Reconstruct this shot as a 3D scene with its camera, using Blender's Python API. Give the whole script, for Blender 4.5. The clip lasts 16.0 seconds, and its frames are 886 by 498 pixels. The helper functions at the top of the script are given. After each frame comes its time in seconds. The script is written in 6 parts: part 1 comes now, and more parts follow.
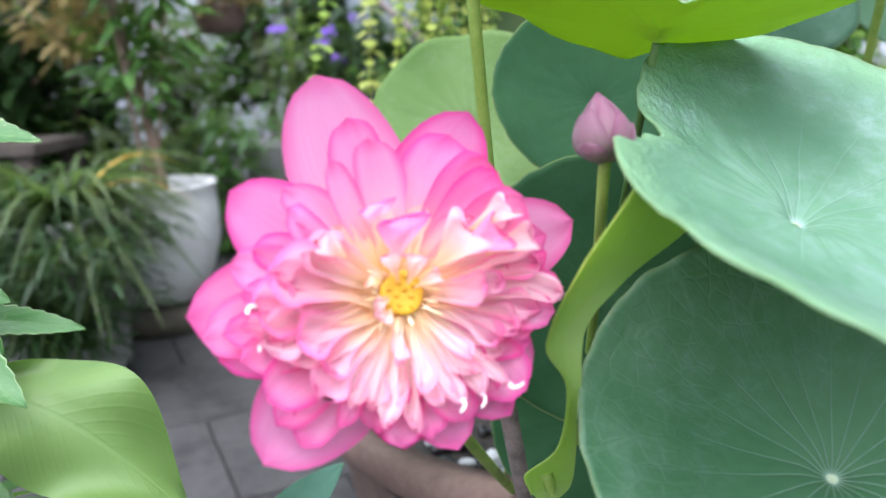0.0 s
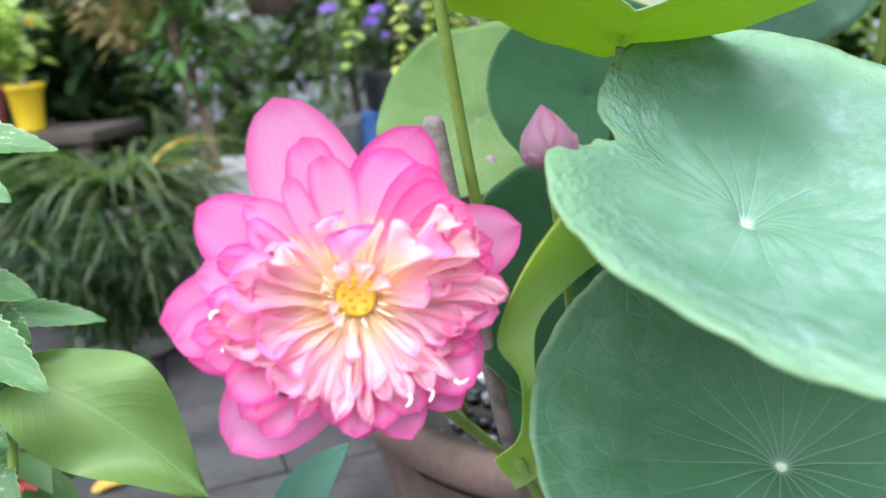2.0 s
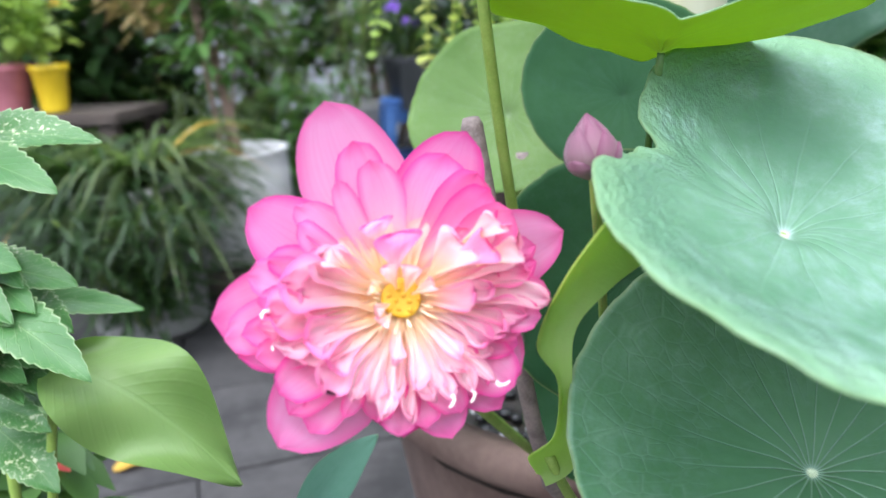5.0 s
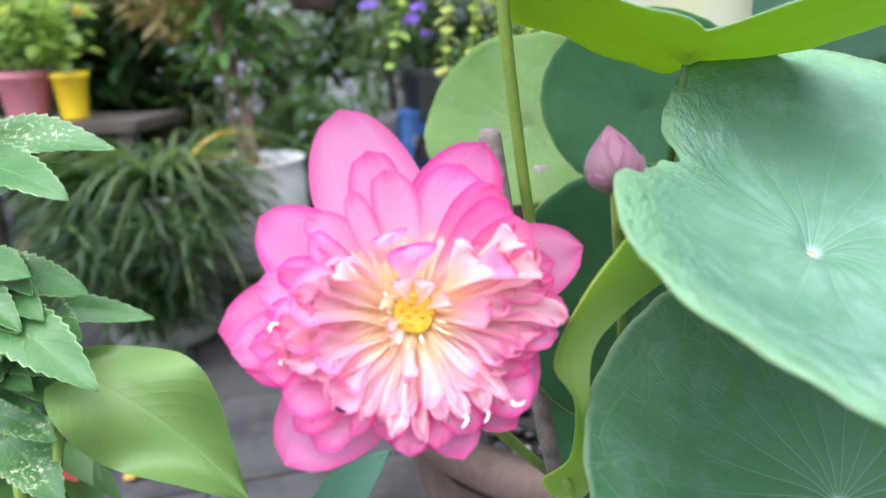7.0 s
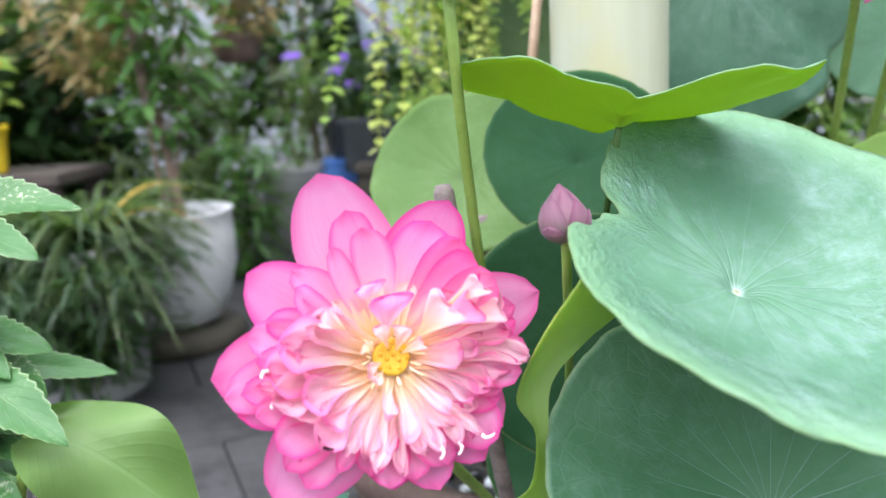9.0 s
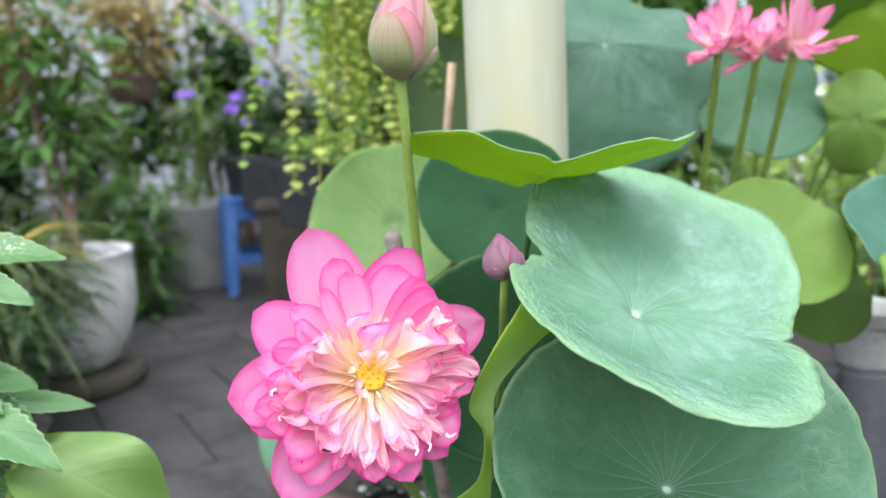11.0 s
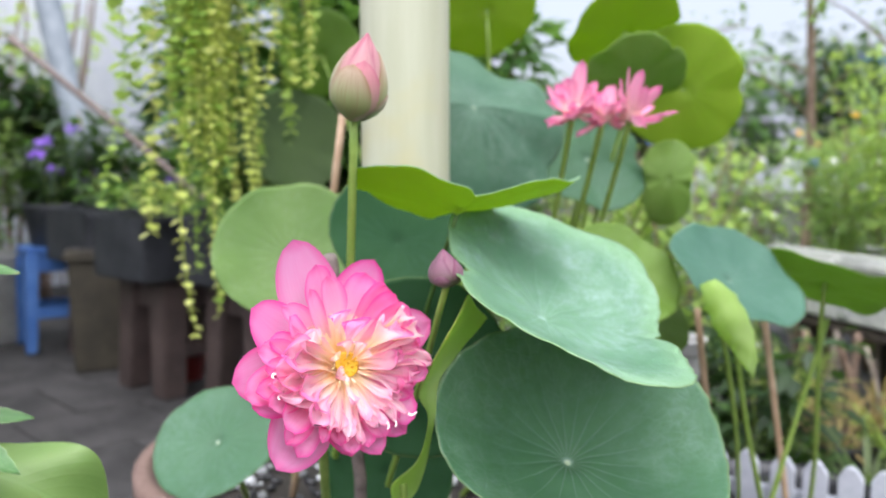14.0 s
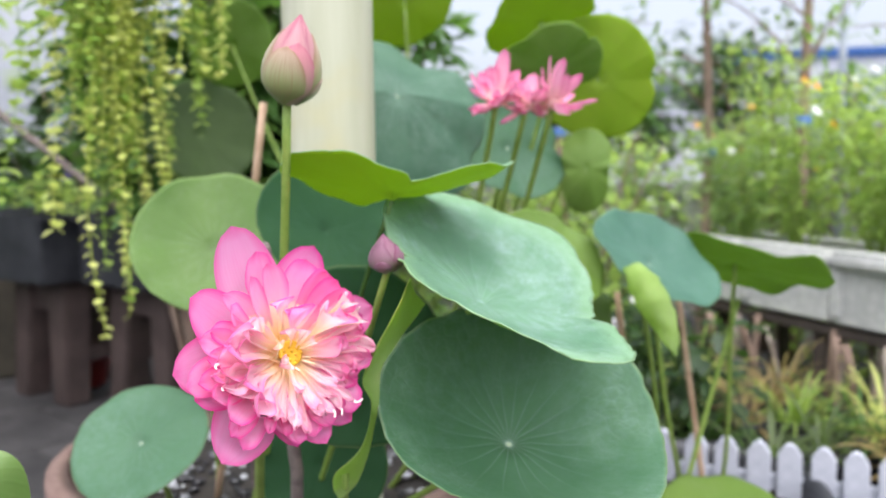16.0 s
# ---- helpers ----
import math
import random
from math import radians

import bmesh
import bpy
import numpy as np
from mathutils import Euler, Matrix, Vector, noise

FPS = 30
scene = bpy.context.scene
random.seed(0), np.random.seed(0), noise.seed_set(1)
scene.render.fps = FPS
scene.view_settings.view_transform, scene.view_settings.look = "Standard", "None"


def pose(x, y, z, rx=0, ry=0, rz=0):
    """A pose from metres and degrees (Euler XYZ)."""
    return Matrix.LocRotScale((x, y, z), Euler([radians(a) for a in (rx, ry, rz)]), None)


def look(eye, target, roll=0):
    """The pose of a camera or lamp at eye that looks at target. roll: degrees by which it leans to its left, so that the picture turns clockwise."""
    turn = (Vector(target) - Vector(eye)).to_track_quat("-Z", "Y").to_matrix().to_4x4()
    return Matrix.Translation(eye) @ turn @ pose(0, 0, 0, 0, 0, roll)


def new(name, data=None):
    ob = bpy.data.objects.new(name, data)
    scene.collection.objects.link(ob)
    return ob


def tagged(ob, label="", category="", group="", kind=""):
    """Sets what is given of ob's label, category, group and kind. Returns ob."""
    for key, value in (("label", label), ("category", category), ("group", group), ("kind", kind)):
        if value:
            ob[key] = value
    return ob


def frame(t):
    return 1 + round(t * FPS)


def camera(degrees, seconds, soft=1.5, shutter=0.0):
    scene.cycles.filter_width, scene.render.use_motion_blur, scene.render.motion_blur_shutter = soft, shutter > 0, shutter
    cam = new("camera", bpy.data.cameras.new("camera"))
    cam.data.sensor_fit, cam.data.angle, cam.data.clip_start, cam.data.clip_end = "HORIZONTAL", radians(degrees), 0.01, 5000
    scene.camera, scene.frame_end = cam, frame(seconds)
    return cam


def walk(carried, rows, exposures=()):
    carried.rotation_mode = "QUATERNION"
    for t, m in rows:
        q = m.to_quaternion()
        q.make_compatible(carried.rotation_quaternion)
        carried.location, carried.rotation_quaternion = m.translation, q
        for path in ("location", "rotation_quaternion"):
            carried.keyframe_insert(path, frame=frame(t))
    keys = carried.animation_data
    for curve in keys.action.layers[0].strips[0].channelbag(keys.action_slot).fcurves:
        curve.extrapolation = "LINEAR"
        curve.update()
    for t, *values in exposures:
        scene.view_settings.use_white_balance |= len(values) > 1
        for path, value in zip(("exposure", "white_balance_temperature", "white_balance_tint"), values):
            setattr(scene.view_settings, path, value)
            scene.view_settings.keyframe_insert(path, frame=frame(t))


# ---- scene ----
cam = camera(56.7, 16.0)
cam.data.dof.use_dof = True
cam.data.dof.focus_distance = 0.46
cam.data.dof.aperture_fstop = cam.data.lens / 1000 / 0.0050
PATH = [
    (0, (0.0039, 0.0009, 0.7535), (-0.0004, 1.9527, 0.3171), -2.50),
    (0.5, (0.0284, -0.0056, 0.7569), (-0.0339, 1.9390, 0.2936), -3.36),
    (1, (0.0225, -0.0089, 0.7570), (-0.0576, 1.9344, 0.2909), -2.47),
    (1.5, (0.0463, -0.0144, 0.7634), (-0.0835, 1.9230, 0.2840), -3.54),
    (2, (0.0519, -0.0196, 0.7706), (-0.1061, 1.9120, 0.2765), -4.30),
    (2.5, (0.0509, -0.0139, 0.7709), (-0.1042, 1.9152, 0.2664), -3.99),
    (3, (0.0500, -0.0223, 0.7764), (-0.1120, 1.9040, 0.2633), -4.21),
    (3.5, (0.0440, -0.0293, 0.7756), (-0.1062, 1.8973, 0.2601), -3.55),
    (4, (0.0438, -0.0259, 0.7777), (-0.1205, 1.8977, 0.2551), -3.87),
    (4.5, (0.0403, -0.0269, 0.7812), (-0.1377, 1.8943, 0.2542), -3.68),
    (7, (0.0384, -0.0148, 0.7788), (-0.1899, 1.9095, 0.2838), -2.68),
    (7.5, (0.0405, -0.0198, 0.7774), (-0.1533, 1.9128, 0.3002), -2.34),
    (8, (0.0291, -0.0291, 0.7805), (-0.1165, 1.9134, 0.3275), -2.47),
    (8.5, (0.0208, -0.0360, 0.7839), (-0.0743, 1.9153, 0.3556), -2.75),
    (9, (0.0198, -0.0519, 0.7905), (-0.0184, 1.9081, 0.3941), -2.87),
    (9.2, (0.0205, -0.0624, 0.7959), (0.0051, 1.8999, 0.4100), -2.77),
    (11.3, (-0.0393, -0.1587, 0.8146), (0.2523, 1.7951, 0.5025), -2.40),
    (12, (-0.0825, -0.1908, 0.8048), (0.3580, 1.7432, 0.5486), -1.33),
    (12.5, (-0.1055, -0.2059, 0.8060), (0.4174, 1.7106, 0.5750), -0.81),
    (13, (-0.1162, -0.2219, 0.8077), (0.4645, 1.6798, 0.5926), -0.44),
    (13.5, (-0.1345, -0.2223, 0.7990), (0.5266, 1.6556, 0.6077), 0.11),
    (14, (-0.1493, -0.2236, 0.7992), (0.5665, 1.6339, 0.6054), -0.22),
    (14.5, (-0.1630, -0.2208, 0.7990), (0.6284, 1.6044, 0.5934), -0.29),
    (15, (-0.1690, -0.2153, 0.7991), (0.6795, 1.5824, 0.5801), -0.54),
    (15.5, (-0.1737, -0.2127, 0.7927), (0.7242, 1.5632, 0.5828), -0.78),
    (16, (-0.1705, -0.2101, 0.7909), (0.7506, 1.5531, 0.5842), -0.76),
]
walk(cam, [(t, look(eye, target, roll)) for t, eye, target, roll in PATH], exposures=[(0, 1.05, 5750, 12), (4.5, 1.05, 5750, 12), (9, 1.04, 5800, 12), (12, 0.95, 6000, 12), (13.5, 0.88, 6080, 14), (16, 0.90, 6150, 16)])

# ---- daylight: thin bright overcast, a soft sun high over the plants ----
SUN_ELEV, SUN_TURN = radians(68), radians(196)
world = bpy.data.worlds.new("world")
scene.world = world
world.use_nodes = True
wn, wl = world.node_tree.nodes, world.node_tree.links
sky = wn.new("ShaderNodeTexSky")
sky.sky_type, sky.sun_disc = "NISHITA", False
sky.sun_elevation, sky.sun_rotation = SUN_ELEV, SUN_TURN
sky.dust_density, sky.air_density = 4.0, 1.0
pale = wn.new("ShaderNodeHueSaturation")  # thin white cloud over the blue
pale.inputs["Saturation"].default_value = 0.4
wl.new(sky.outputs[0], pale.inputs["Color"])
wl.new(pale.outputs[0], wn["Background"].inputs[0])
wn["Background"].inputs[1].default_value = 0.15
sun_dir = Vector((math.sin(SUN_TURN) * math.cos(SUN_ELEV), math.cos(SUN_TURN) * math.cos(SUN_ELEV), math.sin(SUN_ELEV)))
sun = new("sun", bpy.data.lights.new("sun", "SUN"))
sun.data.energy, sun.data.angle, sun.data.color = 3.1, radians(105), (1.0, 0.965, 0.92)
sun.matrix_world = look(sun_dir * 20, (0, 0, 0))

# ---- small builders ----
rng = random.Random(7)


def mesh_of(name, verts, faces, uvs=None, mats=(), mat_index=None, smooth=True):
    me = bpy.data.meshes.new(name)
    me.from_pydata([tuple(v) for v in verts], [], faces)
    if uvs is not None:
        lay = me.uv_layers.new(name="UVMap")
        lay.data.foreach_set("uv", np.asarray(uvs, dtype=np.float32).ravel())
    for m in mats:
        me.materials.append(m)
    if mat_index is not None:
        me.polygons.foreach_set("material_index", np.asarray(mat_index, dtype=np.int32))
    if smooth:
        me.polygons.foreach_set("use_smooth", np.ones(len(me.polygons), dtype=bool))
    me.update()
    return me


def part_mesh(name, me, parent, label=""):
    ob = new(name, me)
    ob.parent = parent
    return tagged(ob, label)


def part(name, bm, material, parent, label="", smooth=True):
    """One bmesh as one mesh object under a thing or part."""
    me = bpy.data.meshes.new(name)
    bm.to_mesh(me)
    bm.free()
    me.materials.append(material)
    if smooth:
        me.polygons.foreach_set("use_smooth", np.ones(len(me.polygons), dtype=bool))
        me.set_sharp_from_angle(angle=radians(32))
    return part_mesh(name, me, parent, label)


def thing(name, place, label, category, group="", kind=""):
    ob = new(name)
    ob.empty_display_size = 0.02
    ob.location = place
    return tagged(ob, label, category, group, kind)


def tube(points, radii, sides=8, closed=True):
    """Vertices and faces of a round bar along points."""
    pts = [Vector(p) for p in points]
    verts, faces = [], []
    up = Vector((0.31, 0.87, 0.38))
    for i, p in enumerate(pts):
        d = (pts[min(i + 1, len(pts) - 1)] - pts[max(i - 1, 0)]).normalized()
        a = d.cross(up)
        if a.length < 1e-3:
            a = d.cross(Vector((1, 0, 0)))
        a.normalize()
        b = d.cross(a)
        r = radii[i] if hasattr(radii, "__len__") else radii
        for k in range(sides):
            w = 2 * math.pi * k / sides
            verts.append(p + a * (r * math.cos(w)) + b * (r * math.sin(w)))
    for i in range(len(pts) - 1):
        for k in range(sides):
            k2 = (k + 1) % sides
            faces.append((i * sides + k, i * sides + k2, (i + 1) * sides + k2, (i + 1) * sides + k))
    if closed:
        faces.append(tuple(range(sides))[::-1])
        faces.append(tuple(range((len(pts) - 1) * sides, len(pts) * sides)))
    return verts, faces


def curve_points(a, b, sag=(0, 0, 0), n=10, wob=0.0, seed=0):
    a, b, sag = Vector(a), Vector(b), Vector(sag)
    r = random.Random(seed)
    ph = r.random() * 6
    out = []
    for i in range(n + 1):
        s = i / n
        p = a.lerp(b, s) + sag * (4 * s * (1 - s))
        if wob:
            p += Vector((math.sin(5 * s + ph), math.cos(4 * s + ph), 0)) * wob * math.sin(math.pi * s)
        out.append(p)
    return out


def tube_part(name, points, radii, material, parent, sides=10, label=""):
    v, f = tube(points, radii, sides)
    return part_mesh(name, mesh_of(name, v, f, mats=(material,)), parent, label)


def lathe(profile, sides=40, wobble=0.0, seed=0):
    """Turned shape from (radius, height) pairs."""
    verts, faces = [], []
    r0 = random.Random(seed)
    ph = r0.random() * 6
    for r, z in profile:
        for k in range(sides):
            w = 2 * math.pi * k / sides
            q = r * (1 + wobble * math.sin(3 * w + ph + z * 9))
            verts.append((q * math.cos(w), q * math.sin(w), z))
    for i in range(len(profile) - 1):
        for k in range(sides):
            k2 = (k + 1) % sides
            faces.append((i * sides + k, i * sides + k2, (i + 1) * sides + k2, (i + 1) * sides + k))
    return verts, faces


def box_bm(sx, sy, sz, bevel=0.0, taper=1.0, seg=2):
    """A bevelled block standing on z = 0; taper scales its foot."""
    bm = bmesh.new()
    bmesh.ops.create_cube(bm, size=1)
    for v in bm.verts:
        k = taper if v.co.z < 0 else 1.0
        v.co = Vector((v.co.x * sx * k, v.co.y * sy * k, (v.co.z + 0.5) * sz))
    if bevel:
        bmesh.ops.bevel(bm, geom=bm.edges[:], offset=bevel, segments=seg, affect="EDGES")
    return bm


# ---- materials ----
class Mat:
    def __init__(self, name):
        self.m = bpy.data.materials.new(name)
        self.m.use_nodes = True
        self.t = self.m.node_tree
        self.b = self.t.nodes["Principled BSDF"]
        self.out = self.t.nodes["Material Output"]

    def node(self, kind, **inputs):
        n = self.t.nodes.new("ShaderNode" + kind)
        for k, v in inputs.items():
            self.put(v, n.inputs[k.replace("_", " ")])
        return n

    def put(self, v, socket):
        if isinstance(v, bpy.types.NodeSocket):
            self.t.links.new(v, socket)
        else:
            socket.default_value = v

    def math(self, op, a, b=0.0, c=None, clamp=False):
        n = self.t.nodes.new("ShaderNodeMath")
        n.operation, n.use_clamp = op, clamp
        self.put(a, n.inputs[0])
        self.put(b, n.inputs[1])
        if c is not None:
            self.put(c, n.inputs[2])
        return n.outputs[0]

    def step(self, v, lo, hi, a=0.0, b=1.0):
        n = self.t.nodes.new("ShaderNodeMapRange")
        n.interpolation_type = "SMOOTHSTEP"
        for i, x in enumerate((v, lo, hi, a, b)):
            self.put(x, n.inputs[i])
        return n.outputs[0]

    def mix(self, f, a, b):
        n = self.t.nodes.new("ShaderNodeMix")
        n.data_type = "RGBA"
        self.put(f, n.inputs[0])
        for v, i in ((a, 6), (b, 7)):
            self.put(v if isinstance(v, bpy.types.NodeSocket) else (*v, 1), n.inputs[i])
        return n.outputs[2]

    def coords(self, which="Object"):
        return self.t.nodes.new("ShaderNodeTexCoord").outputs[which]

    def noise(self, scale, detail=4.0, rough=0.55, vec=None, stretch=None):
        vec = vec or self.coords()
        if stretch:
            mp = self.t.nodes.new("ShaderNodeMapping")
            mp.inputs["Scale"].default_value = stretch
            self.t.links.new(vec, mp.inputs[0])
            vec = mp.outputs[0]
        n = self.node("TexNoise", Scale=scale, Detail=detail, Roughness=rough)
        self.t.links.new(vec, n.inputs["Vector"])
        return n.outputs[0]

    def bump(self, height, strength, dist):
        n = self.node("Bump", Strength=strength, Distance=dist)
        self.t.links.new(height, n.inputs["Height"])
        return n.outputs[0]

    def uv(self):
        s = self.node("SeparateXYZ")
        self.t.links.new(self.coords("UV"), s.inputs[0])
        return s.outputs[0], s.outputs[1]

    def finish(self, color, rough=0.5, normal=None, translucent=0.0, trans_color=None, metallic=0.0, spec=0.5, sheen=0.0):
        self.put(color if isinstance(color, bpy.types.NodeSocket) else (*color, 1), self.b.inputs["Base Color"])
        self.put(rough, self.b.inputs["Roughness"])
        self.b.inputs["Metallic"].default_value = metallic
        self.b.inputs["Specular IOR Level"].default_value = spec
        self.b.inputs["Sheen Weight"].default_value = sheen
        if normal:
            self.t.links.new(normal, self.b.inputs["Normal"])
        if translucent:
            tr = self.node("BsdfTranslucent")
            tc = trans_color or color
            self.put(tc if isinstance(tc, bpy.types.NodeSocket) else (*tc, 1), tr.inputs[0])
            mx = self.node("MixShader")
            self.put(translucent, mx.inputs[0])
            self.t.links.new(self.b.outputs[0], mx.inputs[1])
            self.t.links.new(tr.outputs[0], mx.inputs[2])
            self.t.links.new(mx.outputs[0], self.out.inputs[0])
        return self.m


def rough_mat(name, a, b, scale, rough=0.7, bump=0.3, dist=0.002, fine=None, vary=0.0, **kw):
    """A surface of two tones at a broad and a fine scale, with relief."""
    m = Mat(name)
    n1, n2 = m.noise(scale, 5), m.noise(fine or scale * 9, 4)
    f = m.step(m.math("ADD", m.math("MULTIPLY", n1, 0.65), m.math("MULTIPLY", n2, 0.35)), 0.33, 0.67)
    col = m.mix(f, a, b)
    if vary:
        hsv = m.node("HueSaturation", Color=col)
        rnd = m.node("ObjectInfo").outputs["Random"]
        m.put(m.math("MULTIPLY_ADD", rnd, vary, 1 - vary / 2), hsv.inputs["Value"])
        col = hsv.outputs[0]
    nrm = m.bump(m.math("ADD", n1, m.math("MULTIPLY", n2, 0.5)), bump, dist)
    return m.finish(col, rough, nrm, **kw)


def foliage_mat(name, a, b, trans, amount=0.35, rough=0.45, spec=0.4):
    """Leaves that differ from one to the next."""
    m = Mat(name)
    rnd = m.math("FRACT", m.math("ADD", m.node("NewGeometry").outputs["Random Per Island"], m.node("ObjectInfo").outputs["Random"]))
    col = m.mix(m.math("ADD", m.math("MULTIPLY", rnd, 0.75), m.math("MULTIPLY", m.noise(35, 3), 0.3)), a, b)
    return m.finish(col, rough, None, amount, trans, spec=spec)


def lotus_face(name, dark, light, bloom, trans, amount, veins=21, bloom_mix=0.5, rough=0.5, under=False, hub=1.0, vein_k=1.0, spec=0.28, rim=0.0):
    """Waxy lotus blade: thin forked veins, streaky glaucous bloom, small pale hub, crinkled dry rim; rim adds painted
    light along the edge. UV x runs from hub to rim, y round it.
    """
    m = Mat(name)
    r, v0 = m.uv()
    v = m.math("ADD", v0, m.math("MULTIPLY", m.math("SUBTRACT", m.noise(14, 2), 0.5), 0.016))
    turn = m.math("MULTIPLY", v0, 6.28319)

    def polar(k, deep):
        """A seamless space round the hub: k sets the fineness round it, deep along it."""
        return m.node("CombineXYZ", X=m.math("MULTIPLY", m.math("COSINE", turn), k), Y=m.math("MULTIPLY", m.math("SINE", turn), k), Z=m.math("MULTIPLY", r, deep)).outputs[0]

    def line(count, shift, width):
        f = m.math("FRACT", m.math("MULTIPLY_ADD", v, float(count), shift))
        d = m.math("MULTIPLY", m.math("ABSOLUTE", m.math("SUBTRACT", f, 0.5)), m.math("MULTIPLY", r, 6.28 / count))
        return m.step(d, width, width * 0.2)

    patch = m.step(m.noise(11, 5, 0.65), 0.38, 0.64)
    main = m.math("MULTIPLY", line(veins, 0.0, 0.0052), m.math("MULTIPLY", m.step(r, 0.72, 0.18), m.step(m.noise(6, 2), 0.25, 0.6, 0.35, 1.0)))
    fork = m.math("MULTIPLY", line(veins * 2, 0.5, 0.005), m.math("MULTIPLY", m.step(r, 0.45, 0.6), m.step(r, 1.0, 0.75)))
    cells = m.node("TexVoronoi", Scale=1.0)
    cells.feature = "DISTANCE_TO_EDGE"
    m.t.links.new(polar(9.0, 9.0), cells.inputs["Vector"])
    net = m.step(cells.outputs["Distance"], 0.07, 0.0)
    vein = m.math("MAXIMUM", main, m.math("MAXIMUM", m.math("MULTIPLY", fork, 0.10), m.math("MULTIPLY", net, m.math("MULTIPLY", patch, 0.22))))
    col = m.mix(m.step(m.noise(9, 5), 0.3, 0.7), dark, light)
    streak = m.step(m.noise(1.0, 7, 0.75, vec=polar(5.0, 9.0)), 0.32, 0.72)
    grain = m.step(m.noise(120, 4, 0.65), 0.3, 0.7, 0.55, 1.0)
    dust = m.math("MULTIPLY", m.math("MULTIPLY", m.math("MULTIPLY_ADD", patch, 0.85, 0.15), streak), m.math("MULTIPLY", grain, bloom_mix))
    col = m.mix(dust, col, bloom)
    col = m.mix(m.math("MULTIPLY", vein, min(1.0, (0.85 if not under else 0.5) * vein_k)), col, tuple(min(1, c * 1.3 + 0.15) for c in light))
    col = m.mix(m.math("MULTIPLY", m.step(r, 0.055, 0.0), 0.7 * hub), col, tuple(min(1, c * 1.4 + 0.05) for c in bloom))
    col = m.mix(m.math("MULTIPLY", m.step(r, 0.028, 0.018), hub), col, (0.62, 0.72, 0.5))
    # lighter rim band: light on the turned-down lip, mixed into the colour
    lip = m.math("MULTIPLY", m.step(m.math("ADD", r, m.math("MULTIPLY_ADD", m.noise(7, 3), 0.16, -0.08)), 0.78, 0.98), rim)
    col = m.mix(lip, col, tuple(min(1, a * 1.25 + b) for a, b in zip(light, (0.11, 0.13, 0.03))))
    col = m.mix(m.math("MULTIPLY", m.step(r, 0.982, 0.997), 0.3), col, (0.30, 0.36, 0.14))
    spots = m.step(m.node("TexVoronoi", Scale=70.0).outputs[0], 0.035, 0.02)
    col = m.mix(m.math("MULTIPLY", spots, 0.2), col, (0.20, 0.10, 0.06))
    crinkle = m.math("MULTIPLY", m.noise(1.0, 4, 0.6, vec=polar(12.0, 15.0)), m.step(r, 0.45, 0.92, 0.03, 0.6 * min(1.0, vein_k) + 7.0 * rim))
    hgt = m.math("ADD", m.math("MULTIPLY", vein, -0.6 * vein_k if not under else 0.7), m.math("MULTIPLY", m.noise(90, 5, 0.6), 0.3))
    hgt = m.math("ADD", hgt, m.math("ADD", m.math("MULTIPLY", m.noise(26, 3), 0.8), crinkle))
    tcol = m.mix(m.math("MULTIPLY", vein, 0.6 * vein_k), trans, tuple(c * 0.55 for c in trans))
    return m.finish(col, rough, m.bump(hgt, 0.6, 0.0036), amount, tcol, spec=spec)


LOTUS_TOP = lotus_face("lotus_leaf_top", (0.094, 0.225, 0.132), (0.145, 0.295, 0.185), (0.55, 0.71, 0.70), (0.36, 0.56, 0.12), 0.34, bloom_mix=0.58, vein_k=0.7, rim=0.5)
# deep green, coloured darker still for the shade of the leaf above
LOTUS_DEEP_SHADED = lotus_face("lotus_leaf_deep_shaded", (0.046, 0.128, 0.062), (0.076, 0.176, 0.094), (0.26, 0.39, 0.33), (0.24, 0.44, 0.05), 0.24, bloom_mix=0.36, vein_k=0.9, rim=0.0)
# darkened copy: the shade behind the flower is mixed into this green
LOTUS_DARK_SHADED = lotus_face("lotus_leaf_dark_shaded", (0.013, 0.046, 0.017), (0.023, 0.066, 0.026), (0.047, 0.100, 0.068), (0.12, 0.26, 0.04), 0.16, bloom_mix=0.3, rough=0.65, spec=0.06, hub=0.0, vein_k=0.08)
LOTUS_BLUE = lotus_face("lotus_leaf_blue", (0.048, 0.130, 0.088), (0.075, 0.18, 0.122), (0.18, 0.30, 0.25), (0.16, 0.36, 0.05), 0.25, bloom_mix=0.3, hub=0.3, vein_k=0.4)
# pale underside; the glow of light through the blade is in its base colour
LOTUS_UNDER_GLOW = lotus_face("lotus_leaf_underside_glow", (0.225, 0.345, 0.022), (0.31, 0.42, 0.035), (0.34, 0.46, 0.08), (0.58, 0.74, 0.015), 0.6, bloom_mix=0.12, rough=0.6, under=True, hub=0.3)
LOTUS_PALE = lotus_face("lotus_leaf_pale_underside", (0.17, 0.29, 0.11), (0.23, 0.35, 0.15), (0.38, 0.48, 0.34), (0.40, 0.60, 0.12), 0.4, bloom_mix=0.5, rough=0.6, under=True, hub=0.3, vein_k=0.4)
LOTUS_FRESH = lotus_face("lotus_leaf_fresh", (0.115, 0.205, 0.03), (0.165, 0.26, 0.05), (0.26, 0.36, 0.15), (0.36, 0.56, 0.07), 0.4, bloom_mix=0.4, rough=0.55, hub=0.3, vein_k=0.5)
LOTUS_GLAUCOUS = lotus_face("lotus_leaf_glaucous", (0.092, 0.182, 0.036), (0.136, 0.232, 0.058), (0.44, 0.52, 0.34), (0.36, 0.54, 0.06), 0.4, bloom_mix=0.20, rough=0.45, hub=0.0, vein_k=1.0, spec=0.3)
